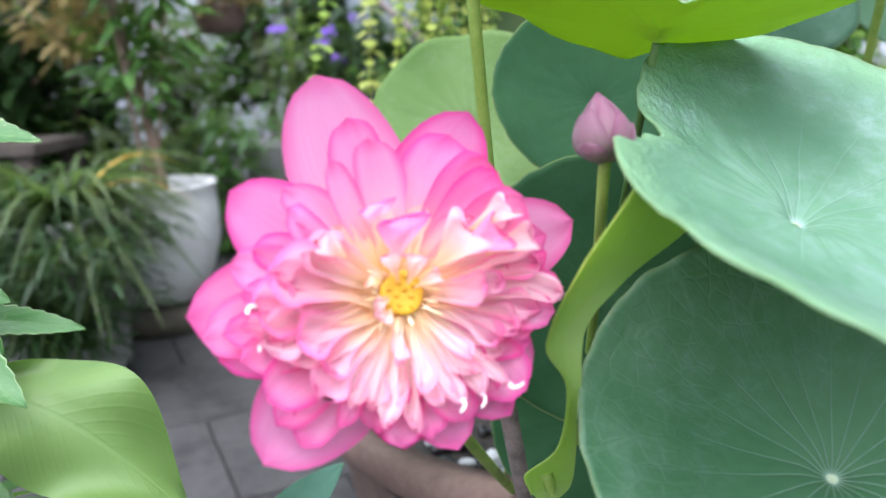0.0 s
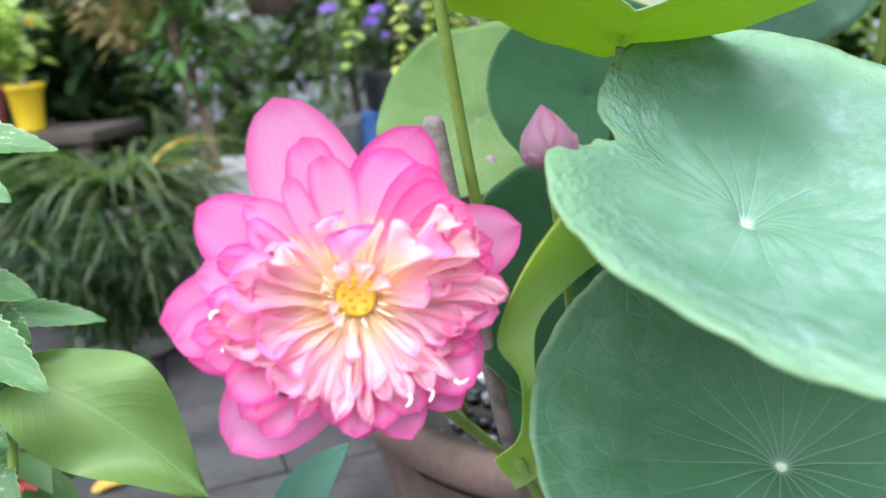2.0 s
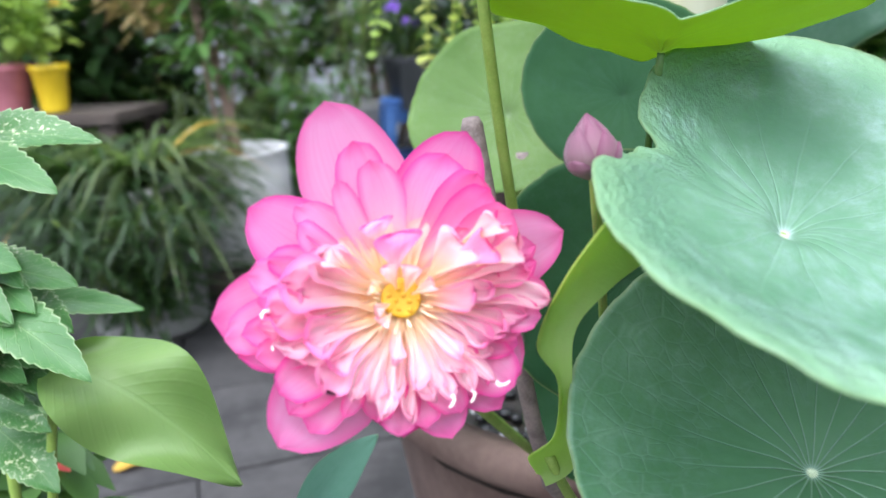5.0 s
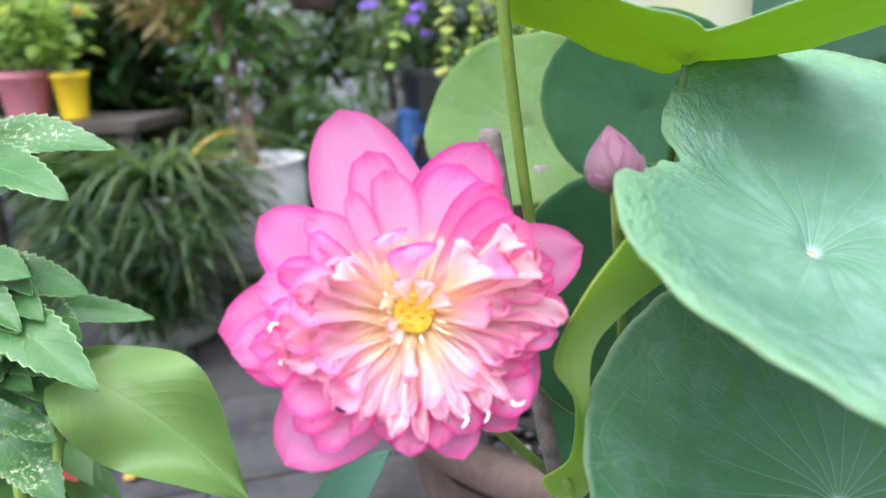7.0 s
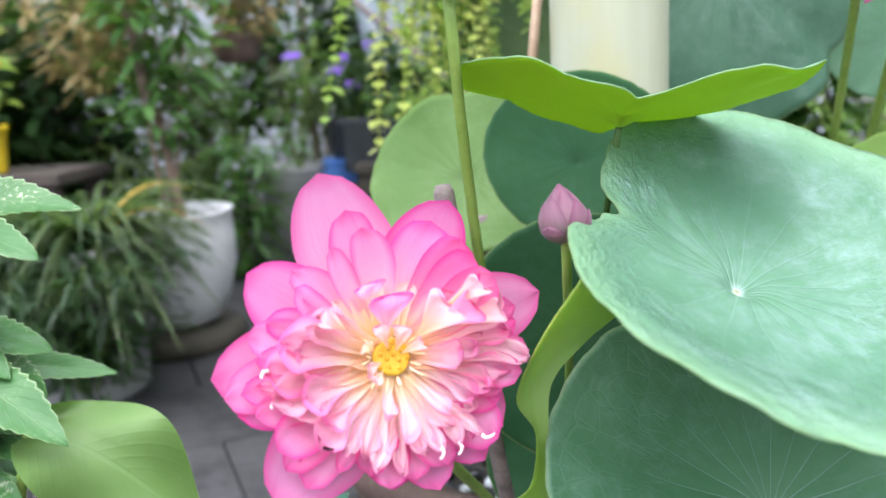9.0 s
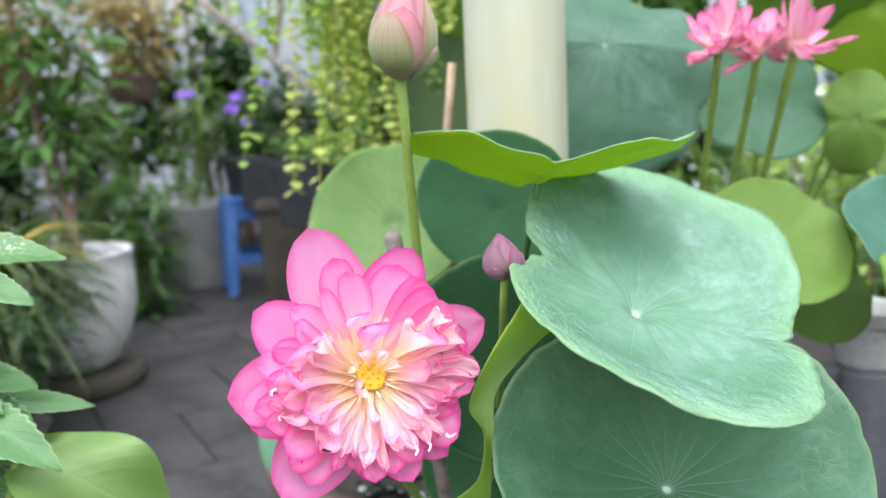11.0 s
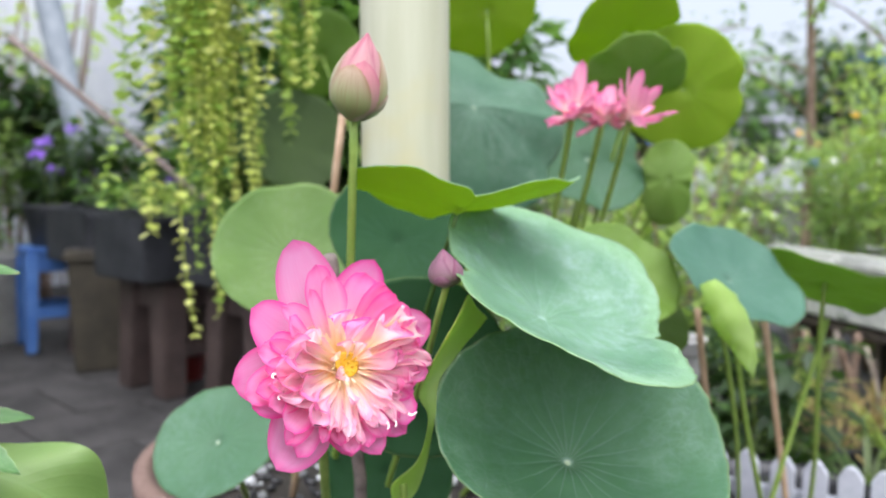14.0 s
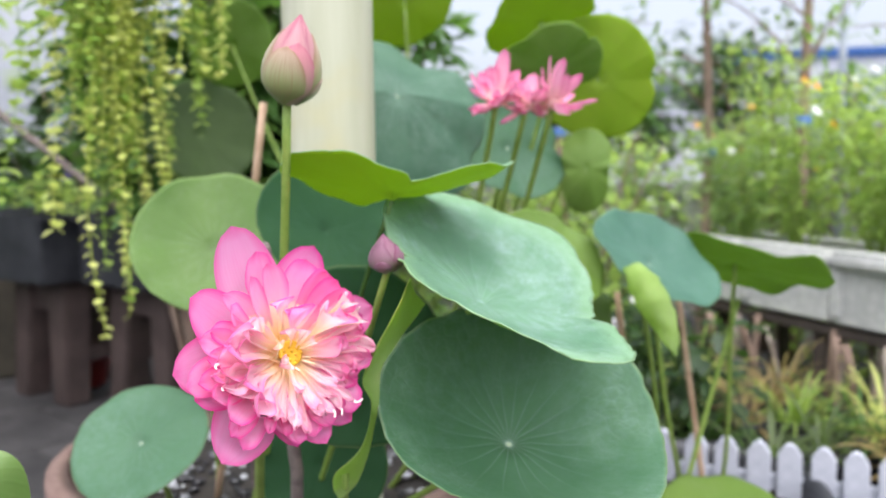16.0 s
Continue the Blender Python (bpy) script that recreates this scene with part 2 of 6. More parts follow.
LOTUS_YOUNG = lotus_face("lotus_leaf_young", (0.28, 0.40, 0.11), (0.37, 0.50, 0.19), (0.52, 0.61, 0.38), (0.56, 0.78, 0.16), 0.5, bloom_mix=0.4, rough=0.6, hub=0.0, vein_k=0.7)
# whole face dulled in colour to carry the shade of its drooping half
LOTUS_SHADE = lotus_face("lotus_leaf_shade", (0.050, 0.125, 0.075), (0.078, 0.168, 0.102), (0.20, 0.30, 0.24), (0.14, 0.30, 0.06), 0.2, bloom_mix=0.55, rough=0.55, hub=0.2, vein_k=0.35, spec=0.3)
# olive tone carries the shade cast by neighbouring leaves
LOTUS_OLIVE_SHADED = lotus_face("lotus_leaf_olive_shaded", (0.058, 0.112, 0.018), (0.092, 0.155, 0.032), (0.16, 0.23, 0.09), (0.26, 0.42, 0.05), 0.35, bloom_mix=0.25, rough=0.6, hub=0.2, vein_k=0.4)

# darkest olive copy, with the dimness behind the vines painted in
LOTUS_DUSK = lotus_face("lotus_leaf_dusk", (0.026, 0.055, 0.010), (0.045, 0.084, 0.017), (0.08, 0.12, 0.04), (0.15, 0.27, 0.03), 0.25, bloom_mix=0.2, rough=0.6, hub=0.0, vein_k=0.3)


def petal_mat(name, base, mid, tip, edge, trans=0.58, lined=0.17):
    """Petal: cream foot to pink tip along UV x, deeper along the margins, fine long veins."""
    m = Mat(name)
    s, t = m.uv()
    rnd = m.node("ObjectInfo").outputs["Random"]
    side = m.math("MULTIPLY", m.math("ABSOLUTE", m.math("SUBTRACT", t, 0.5)), 2.0)
    n = m.noise(60, 3)
    s2 = m.math("ADD", s, m.math("MULTIPLY", m.math("SUBTRACT", n, 0.5), 0.12))
    col = m.mix(m.step(s2, 0.06, 0.62), base, mid)
    col = m.mix(m.step(s2, 0.35, 1.0), col, tip)
    col = m.mix(m.math("MULTIPLY", m.step(side, 0.55, 1.0), m.step(s, 0.3, 0.8, 0.1, 0.75)), col, edge)
    col = m.mix(m.math("MULTIPLY", m.step(s2, 0.86, 1.0), 0.7), col, edge)
    col = m.mix(m.math("MULTIPLY", m.step(side, 0.88, 0.99), m.step(s, 0.35, 0.7, 0.0, 0.6)), col, edge)
    mp = m.node("CombineXYZ", X=m.math("MULTIPLY", s, 1.5), Y=m.math("MULTIPLY", t, 34.0), Z=m.math("MULTIPLY", rnd, 40.0))
    lines = m.noise(1.0, 3, 0.6, vec=mp.outputs[0])
    col = m.mix(m.math("MULTIPLY", m.step(lines, 0.42, 0.7), lined), col, edge)
    hsv = m.node("HueSaturation", Color=col)
    m.put(m.math("MULTIPLY_ADD", rnd, 0.16, 0.92), hsv.inputs["Saturation"])
    m.put(m.math("MULTIPLY_ADD", m.math("FRACT", m.math("MULTIPLY", rnd, 7.3)), 0.14, 0.93), hsv.inputs["Value"])
    col = hsv.outputs[0]
    return m.finish(col, 0.55, m.bump(lines, 0.35, 0.0006), trans, col, spec=0.3, sheen=0.15)


PETAL_OUT = petal_mat("petal_guard", (0.93, 0.66, 0.68), (0.92, 0.43, 0.68), (0.92, 0.31, 0.61), (0.87, 0.09, 0.40))
PETAL_ROSE = petal_mat("petal_rose", (0.95, 0.74, 0.62), (0.92, 0.40, 0.58), (0.90, 0.27, 0.55), (0.84, 0.08, 0.36))
PETAL_MID = petal_mat("petal_middle", (0.95, 0.80, 0.54), (0.94, 0.60, 0.72), (0.92, 0.38, 0.64), (0.86, 0.09, 0.41))
PETAL_IN = petal_mat("petal_inner", (0.94, 0.77, 0.42), (0.93, 0.68, 0.65), (0.93, 0.58, 0.71), (0.88, 0.20, 0.50))
PETAL_PALE = petal_mat("petal_pale_frill", (0.94, 0.80, 0.46), (0.94, 0.76, 0.70), (0.93, 0.68, 0.73), (0.90, 0.42, 0.60))
PETAL_CREAM = petal_mat("petal_cream_heart", (0.95, 0.72, 0.26), (0.95, 0.82, 0.52), (0.94, 0.78, 0.66), (0.93, 0.64, 0.62))
SIDE_PINK = petal_mat("side_flower_petal", (0.88, 0.58, 0.52), (0.84, 0.42, 0.53), (0.82, 0.32, 0.49), (0.72, 0.12, 0.34), 0.4)
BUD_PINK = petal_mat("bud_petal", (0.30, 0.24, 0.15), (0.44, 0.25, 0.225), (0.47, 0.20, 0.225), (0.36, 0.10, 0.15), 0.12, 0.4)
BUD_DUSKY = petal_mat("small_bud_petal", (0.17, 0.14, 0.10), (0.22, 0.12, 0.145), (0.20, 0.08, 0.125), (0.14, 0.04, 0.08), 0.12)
BUD_GREEN = petal_mat("bud_sepal", (0.20, 0.26, 0.07), (0.31, 0.34, 0.16), (0.43, 0.32, 0.24), (0.28, 0.17, 0.10), 0.12, 0.5)
POD = rough_mat("seed_pod_yellow", (0.66, 0.36, 0.008), (0.76, 0.48, 0.02), 160, 0.5, 0.5, 0.0008)
PISTIL = rough_mat("pistil_ochre", (0.60, 0.31, 0.007), (0.70, 0.41, 0.014), 200, 0.5, 0.2, 0.0004)
STAMEN = rough_mat("stamen_cream", (0.86, 0.66, 0.30), (0.92, 0.82, 0.60), 200, 0.5, 0.2, 0.0004)
STAMEN_PALE = rough_mat("petal_tip_cream", (0.88, 0.68, 0.68), (0.93, 0.80, 0.76), 200, 0.5, 0.2, 0.0004)
STALK = rough_mat("stalk_green", (0.18, 0.29, 0.04), (0.28, 0.39, 0.08), 60, 0.5, 0.5, 0.0008, fine=900)
STALK_DEEP = rough_mat("stalk_deep_green", (0.05, 0.12, 0.02), (0.10, 0.18, 0.04), 60, 0.5, 0.5, 0.0008, fine=900)
STALK_BROWN = rough_mat("dry_stalk", (0.12, 0.095, 0.085), (0.26, 0.21, 0.19), 70, 0.8, 0.6, 0.001)
BAMBOO = rough_mat("bamboo_stick", (0.34, 0.22, 0.13), (0.50, 0.36, 0.24), 40, 0.65, 0.4, 0.001)
def pipe_mat():
    """Cream plastic with rain streaks and yellow blotches."""
    m = Mat("cream_plastic_pipe")
    run = m.noise(5, 4, 0.6, stretch=(3.5, 3.5, 0.35))
    col = m.mix(m.step(run, 0.3, 0.7), (0.37, 0.38, 0.26), (0.46, 0.47, 0.35))
    blot = m.step(m.noise(7, 3), 0.52, 0.72)
    col = m.mix(m.math("MULTIPLY", blot, 0.75), col, (0.43, 0.385, 0.17))
    col = m.mix(m.math("MULTIPLY", m.step(m.noise(60, 4), 0.55, 0.75), 0.3), col, (0.40, 0.41, 0.29))
    return m.finish(col, 0.42, m.bump(m.noise(30, 4), 0.15, 0.001))


PIPE = pipe_mat()
CLAY = rough_mat("clay_pot", (0.12, 0.075, 0.06), (0.20, 0.135, 0.11), 12, 0.8, 0.4, 0.002)
WHITE_POT = rough_mat("white_glazed_pot", (0.60, 0.60, 0.59), (0.74, 0.74, 0.73), 7, 0.45, 0.2, 0.002)
GREY_POT = rough_mat("grey_cement_pot", (0.26, 0.26, 0.25), (0.40, 0.40, 0.38), 9, 0.8, 0.4, 0.002)
BLACK_PLASTIC = rough_mat("black_plastic_tub", (0.018, 0.02, 0.024), (0.04, 0.042, 0.048), 12, 0.5, 0.2, 0.001)
BROWN_PLASTIC = rough_mat("brown_plastic", (0.050, 0.036, 0.033), (0.088, 0.064, 0.058), 10, 0.5, 0.2, 0.001)
MOSSY = rough_mat("mossy_clay", (0.030, 0.027, 0.018), (0.062, 0.053, 0.036), 9, 0.85, 0.5, 0.003)
BLUE_PLASTIC = rough_mat("blue_plastic", (0.05, 0.14, 0.42), (0.10, 0.22, 0.52), 10, 0.45, 0.2, 0.001)
YELLOW_PLASTIC = rough_mat("yellow_plastic", (0.75, 0.50, 0.01), (0.85, 0.62, 0.02), 10, 0.45, 0.2, 0.001)
PINK_PLASTIC = rough_mat("pink_plastic", (0.45, 0.14, 0.18), (0.58, 0.22, 0.26), 10, 0.5, 0.2, 0.001)
RED_PLASTIC = rough_mat("red_plastic", (0.22, 0.012, 0.012), (0.30, 0.03, 0.025), 10, 0.5, 0.2, 0.001)
SOIL = rough_mat("dark_wet_soil", (0.012, 0.010, 0.008), (0.035, 0.028, 0.022), 40, 0.6, 0.8, 0.004)
SLAB = rough_mat("paving_slab", (0.015, 0.0146, 0.0146), (0.052, 0.050, 0.049), 5.0, 0.85, 0.6, 0.004, fine=32, vary=0.22)
GROUND = rough_mat("ground_concrete", (0.035, 0.035, 0.034), (0.07, 0.069, 0.067), 2.0, 0.9, 0.4, 0.004)
WHITE_WALL = rough_mat("white_sheet_wall", (0.38, 0.40, 0.46), (0.48, 0.50, 0.55), 1.2, 0.7, 0.2, 0.003)
STEEL = rough_mat("weathered_steel", (0.16, 0.19, 0.22), (0.27, 0.31, 0.34), 9, 0.5, 0.3, 0.001)
TROUGH = rough_mat("white_painted_trough", (0.36, 0.37, 0.35), (0.58, 0.59, 0.56), 5, 0.6, 0.3, 0.002)
PICKET = rough_mat("white_picket_paint", (0.34, 0.36, 0.41), (0.48, 0.50, 0.55), 8, 0.5, 0.2, 0.001)
BARK = rough_mat("thin_bark", (0.13, 0.085, 0.06), (0.28, 0.20, 0.15), 16, 0.85, 0.7, 0.004)
DEADWOOD = rough_mat("bleached_dead_wood", (0.20, 0.16, 0.13), (0.42, 0.36, 0.31), 18, 0.85, 0.6, 0.003)
TIMBER = rough_mat("dark_timber", (0.035, 0.027, 0.022), (0.075, 0.058, 0.047), 8, 0.8, 0.5, 0.002)
PURPLE = foliage_mat("purple_bloom", (0.20, 0.08, 0.55), (0.34, 0.16, 0.75), (0.3, 0.12, 0.7), 0.3)
ORANGE = foliage_mat("orange_bloom", (0.75, 0.30, 0.02), (0.85, 0.55, 0.04), (0.8, 0.4, 0.04), 0.3)
RED_BLOOM = foliage_mat("red_bloom", (0.48, 0.05, 0.05), (0.62, 0.10, 0.08), (0.6, 0.08, 0.06), 0.3)
WHITE_BLOOM = foliage_mat("white_bloom", (0.72, 0.74, 0.70), (0.85, 0.86, 0.84), (0.8, 0.8, 0.75), 0.3)
GREEN_DARK = foliage_mat("leaf_dark", (0.008, 0.024, 0.007), (0.036, 0.080, 0.021), (0.07, 0.15, 0.022))
GREEN_MID = foliage_mat("leaf_mid", (0.03, 0.09, 0.02), (0.10, 0.20, 0.05), (0.18, 0.36, 0.05))
GREEN_LIGHT = foliage_mat("leaf_light", (0.09, 0.18, 0.035), (0.22, 0.34, 0.09), (0.34, 0.52, 0.10))
GREEN_GREY = foliage_mat("leaf_grassy", (0.028, 0.052, 0.015), (0.098, 0.138, 0.044), (0.18, 0.28, 0.065))
LIME = foliage_mat("leaf_lime", (0.36, 0.46, 0.08), (0.70, 0.72, 0.28), (0.80, 0.85, 0.24), 0.5)
SPRING = foliage_mat("leaf_spring", (0.15, 0.27, 0.04), (0.34, 0.46, 0.11), (0.48, 0.66, 0.12), 0.45)
DRY = foliage_mat("leaf_dry", (0.20, 0.14, 0.05), (0.34, 0.28, 0.12), (0.5, 0.4, 0.15), 0.3)
YELLOWED = foliage_mat("leaf_yellowed", (0.55, 0.34, 0.05), (0.62, 0.42, 0.08), (0.6, 0.4, 0.08), 0.3)


# ---- the ground ----
def ground():
    v = [(-60, -60, -0.03), (60, -60, -0.03), (60, 90, -0.03), (-60, 90, -0.03)]
    tagged(new("ground", mesh_of("ground", v, [(0, 1, 2, 3)], mats=(GROUND,))), "grey concrete ground of a plant nursery yard", "ground", kind="structure")
    pav = tagged(new("pavement"), "worn grey paving slabs with dark joints", "pavement", kind="structure")
    shapes = []
    for k in range(4):
        bm = box_bm(0.3955, 0.3955, 0.04, 0.003, seg=1)
        r = random.Random(k)
        for vv in bm.verts:
            vv.co += Vector((r.uniform(-1, 1), r.uniform(-1, 1), r.uniform(-1, 1))) * 0.0015
        me = bpy.data.meshes.new("slab")
        bm.to_mesh(me)
        bm.free()
        me.materials.append(SLAB)
        shapes.append(me)
    a = radians(24)
    for i in range(-9, 10):
        for j in range(0, 15):
            x, y = i * 0.4 + (0.2 if j % 2 else 0), j * 0.4
            ob = new("slab", shapes[(i * 3 + j) % 4])
            ob.parent = pav
            ob.location = (x * math.cos(a) - y * math.sin(a), x * math.sin(a) + y * math.cos(a), -0.04 + rng.uniform(-0.002, 0.001))
            ob.rotation_euler = (rng.uniform(-0.004, 0.004), rng.uniform(-0.004, 0.004), a + math.pi / 2 * rng.randrange(4))


# ---- lotus ----
WATER_Z = 0.33
BEAM_Z = 2.2


def lotus_blade(name, c, n, R, cup=0.1, sad=0.0, ph=0.0, harm=(), notches=(), wave=0.02, fold=0.0, fold_dir=0.0, top=LOTUS_TOP, under=LOTUS_UNDER_GLOW, rings=18, segs=120, lip=0.0, seed=0, parent=None):
    n = Vector(n).normalized()
    u = Vector((0, 1, 0)).cross(n).normalized()
    v = n.cross(u)
    c = Vector(c)
    r0 = random.Random(seed)
    phs = [r0.random() * 6.28 for _ in range(4)]
    fr = [0.0, 0.02, 0.05] + [0.05 + 0.95 * ((i + 1) / (rings - 2)) ** 0.9 for i in range(rings - 2)]
    verts = []

    def point(f, th, off):
        q = 1.0
        for k in range(len(harm) // 2):
            q += harm[2 * k] * math.cos((k + 1) * th) + harm[2 * k + 1] * math.sin((k + 1) * th)
        for at, deep, wide in notches:
            d = (th - at + math.pi) % (2 * math.pi) - math.pi
            q -= deep * math.exp(-(d / wide) ** 2)
        if seed > 10:
            q += 0.045 * math.sin(2 * th + phs[0]) + 0.03 * math.sin(3 * th + phs[1]) - 0.10 * math.exp(-(((th - phs[2] + math.pi) % (2 * math.pi) - math.pi) / 0.16) ** 2)
        q += 0.003 * math.sin(23 * th + phs[0]) + 0.002 * math.sin(37 * th + phs[1])
        r = R * q * f
        x, y = r * math.cos(th), r * math.sin(th)
        h = cup * r * r / R + sad * r * r / R * math.cos(2 * th - ph)
        h += wave * R * f ** 3 * (math.sin(5 * th + phs[2]) + 0.6 * math.sin(9 * th + phs[3]))
        h += 0.003 * R * f * math.cos(21 * th) * (1 - f) * 2
        h += 0.016 * R * f ** 7 * noise.noise(Vector((math.cos(th) * 5, math.sin(th) * 5, seed)))
        h += 0.007 * R * f ** 9 * noise.noise(Vector((math.cos(th) * 14, math.sin(th) * 14, seed + 5)))
        h -= 0.06 * R * math.exp(-(f / 0.09) ** 2)
        if lip:
            h -= lip * R * max(0.0, (f - 0.76) / 0.24) ** 2 * (0.75 + 0.6 * noise.noise(Vector((math.cos(th) * 2.2, math.sin(th) * 2.2, 3.0 + seed))))
            h += 0.012 * R * max(0.0, (f - 0.72) / 0.28) * noise.noise(Vector((math.cos(th) * 11, math.sin(th) * 11, f * 3)))
        if fold:
            d = x * math.cos(fold_dir) + y * math.sin(fold_dir)
            h += fold * abs(d)
        h += 0.012 * R * noise.noise(Vector((x, y, seed)) * 28)
        return c + u * x + v * y + n * (h - off)

    faces, uvs, mi = [], [], []
    rows = len(fr)
    for off in (0.0, 0.0009):
        for f in fr:
            for k in range(segs):
                verts.append(point(f, 2 * math.pi * k / segs, off))
    for side in (0, 1):
        b = side * rows * segs
        for i in range(rows - 1):
            for k in range(segs):
                k2 = (k + 1) % segs
                q = [(b + i * segs + k, fr[i], k / segs), (b + (i + 1) * segs + k, fr[i + 1], k / segs), (b + (i + 1) * segs + k2, fr[i + 1], (k + 1) / segs), (b + i * segs + k2, fr[i], (k + 1) / segs)]
                if side:
                    q.reverse()
                faces.append(tuple(a[0] for a in q))
                uvs += [(a[1], a[2]) for a in q]
                mi.append(side)
    e, b = (rows - 1) * segs, rows * segs
    for k in range(segs):
        k2 = (k + 1) % segs
        faces.append((e + k, b + e + k, b + e + k2, e + k2))
        uvs += [(1, k / segs)] * 4
        mi.append(0)
    return part_mesh(name, mesh_of(name, verts, faces, uvs, (top, under), mi), parent)


def lotus_leaf(label, c, n, R, foot, stalk_r=0.0035, sag=(0, 0, 0), group="lotus leaves", stalk=STALK, **kw):
    """A leaf on its stalk, which comes up from the pot at foot."""
    t = thing("lotus_leaf", foot, label, "lotus leaf", group)
    off = Vector(foot)
    cc = Vector(c) - off
    lotus_blade("blade", cc, n, R, parent=t, **kw)
    pts = curve_points((0, 0, 0), cc - Vector(n).normalized() * 0.0015 - Vector(n).normalized() * 0.06 * R, sag, 14, 0.006, int(R * 1e5) + int(1000 * abs(c[0])))
    tube_part("stalk", pts, [stalk_r * (1.15 - 0.3 * i / 14) for i in range(15)], stalk, t, 10)
    return t


def petal_shape(L, W, shape="guard", base=0.004, w0=0.0, w1=0.0, arch=0.0, cup=0.3, curl=0.0, side=0.0, frill=0.0, roll=0.0, seed=0, nl=14, nw=8):
    """Petal along +x in its own frame, z towards the face of the flower."""
    r0 = random.Random(seed)
    ph = [r0.uniform(0, 6.28) for _ in range(5)]
    verts, faces, uvs = [], [], []
    for i in range(nl + 1):
        s = i / nl
        if shape == "guard":
            wp = (0.22 + 0.78 * min(1, s / 0.58) ** 0.9) * max(0.0, 1 - s ** 4.2) ** 0.62
        elif shape == "round":
            wp = (0.20 + 0.80 * min(1, s / 0.7) ** 1.1) * max(0.0, 1 - s ** 7) ** 0.5
        else:
            wp = (0.50 + 0.28 * s + 0.30 * math.exp(-((s - 0.84) / 0.13) ** 2)) * max(0.0, 1 - s ** 11) ** 0.5 * (1 + 0.15 * math.sin(9 * s + ph[0]) * frill)
        half = max(W * 0.5 * wp, 0.0002)
        x = base + (L - base) * s
        z = w0 + (w1 - w0) * s + arch * 4 * s * (1 - s)
        bend = max(0.0, (s - 0.62) / 0.38)
        x -= abs(curl) * 0.5 * bend ** 2
        z += curl * bend ** 2
        yy = side * bend ** 2 + 0.05 * W * math.sin(3 * s + ph[1]) + frill * 0.0014 * bend * math.sin(8 * s + ph[0])
        for j in range(nw + 1):
            t = 2 * j / nw - 1
            a = t * (0.35 + roll * s)
            if roll:
                y = half * math.sin(a * 1.4) / 1.0
                zz = half * (1 - math.cos(a * 1.4)) * 1.1
            else:
                y = half * t
                zz = cup * half * t * t
            rip = frill * 0.0022 * s ** 2 * math.sin(7 * t + 11 * s + ph[2]) + 0.0005 * math.sin(5 * t + 6 * s + ph[3])
            jag = frill * 0.0016 * bend * math.sin(9 * t + ph[4])
            verts.append(Vector((x + jag, y + yy, z + zz + rip)))
    for i in range(nl):
        for j in range(nw):
            a = i * (nw + 1) + j
            faces.append((a, a + 1, a + nw + 2, a + nw + 1)[::-1])
            for q in ((i, j), (i, j + 1), (i + 1, j + 1), (i + 1, j))[::-1]:
                uvs.append((q[0] / nl, q[1] / nw))
    return verts, faces, uvs


def turned(verts, deg, tilt=0.0):
    m = Matrix.Rotation(radians(deg), 3, "Z") @ Matrix.Rotation(-radians(tilt), 3, "Y")
    return [m @ v for v in verts]


FLOWER = Vector((-0.0148, 0.3145, 0.6662))
FU, FN = Vector((0.945, 0.32, 0.067)).normalized(), Vector((0.291, -0.917, 0.274)).normalized()
FV = FN.cross(FU).normalized()
FU = FV.cross(FN)

# guard petals: bearing in degrees, length and width in millimetres
GUARD = [(99, 92.6, 46), (56, 81, 40), (138, 77, 38), (175, 82, 38), (221, 83, 44), (278, 66, 32), (10, 81, 38), (319, 66, 40), (301, 68, 30), (190, 74, 32), (262, 62, 30)]
# rounded petals inside them: bearing, length, width, rise of the tip in millimetres
UPPER = [(98, 73, 25, 3), (91, 62, 22, 6), (111, 58, 13, 9), (60, 68, 31, 1), (47, 66, 27, 4), (37, 62, 25, 8), (26, 62, 26, 11), (127, 61, 19, 5), (138, 57, 15, 8), (149, 62, 18, 3), (13, 65, 18, 5), (3, 63, 16, 8), (352, 67, 20, 6), (342, 63, 19, 9), (334, 58, 18, 3)]
LOWER = [(161, 67, 22, 8), (171, 63, 17, 5), (178, 78, 26, 0), (183, 70, 18, 4), (194, 68, 19, 6), (208, 67, 25, 8), (216, 69, 20, 3), (223, 70, 22, 0), (233, 57, 11, 8), (246, 56, 19, 2), (259, 61, 20, 4), (272, 59, 19, 4), (286, 57, 20, 4), (299, 58, 20, 2), (314, 64, 28, 7), (324, 58, 20, 3)]
# frilled petals round the heart: bearing, length, width, rise
LEFT_FAN = [(160, 53, 25, 12), (148, 45, 20, 8), (177, 58, 23, 11), (168, 47, 20, 8), (187, 57, 18, 11), (192, 46, 17, 13), (185, 65, 13, 7), (201, 52, 18, 9), (217, 51, 18, 13), (209, 45, 16, 10), (137, 42, 12, 13)]
LOW_FAN = [(247, 52, 12, 12), (237, 46, 12, 10), (230, 50, 11, 12), (224, 45, 11, 9), (270, 39, 11, 14), (262, 52, 11, 10), (272, 46, 9, 12), (254, 45, 10, 8), (285, 50, 11, 11), (279, 44, 9, 8), (299, 51, 11, 11), (292, 43, 10, 9), (306, 55, 9, 10), (303, 36, 9, 14), (249, 28, 9, 15), (313, 46, 10, 8)]
RIGHT_FAN = [(349, 32, 15, 14), (14, 54, 14, 13), (356, 39, 13, 14), (26, 50, 13, 15), (354, 65, 15, 10), (5, 58, 14, 9), (343, 56, 13, 8), (18, 60, 15, 8), (334, 48, 12, 9), (326, 42, 11, 9)]


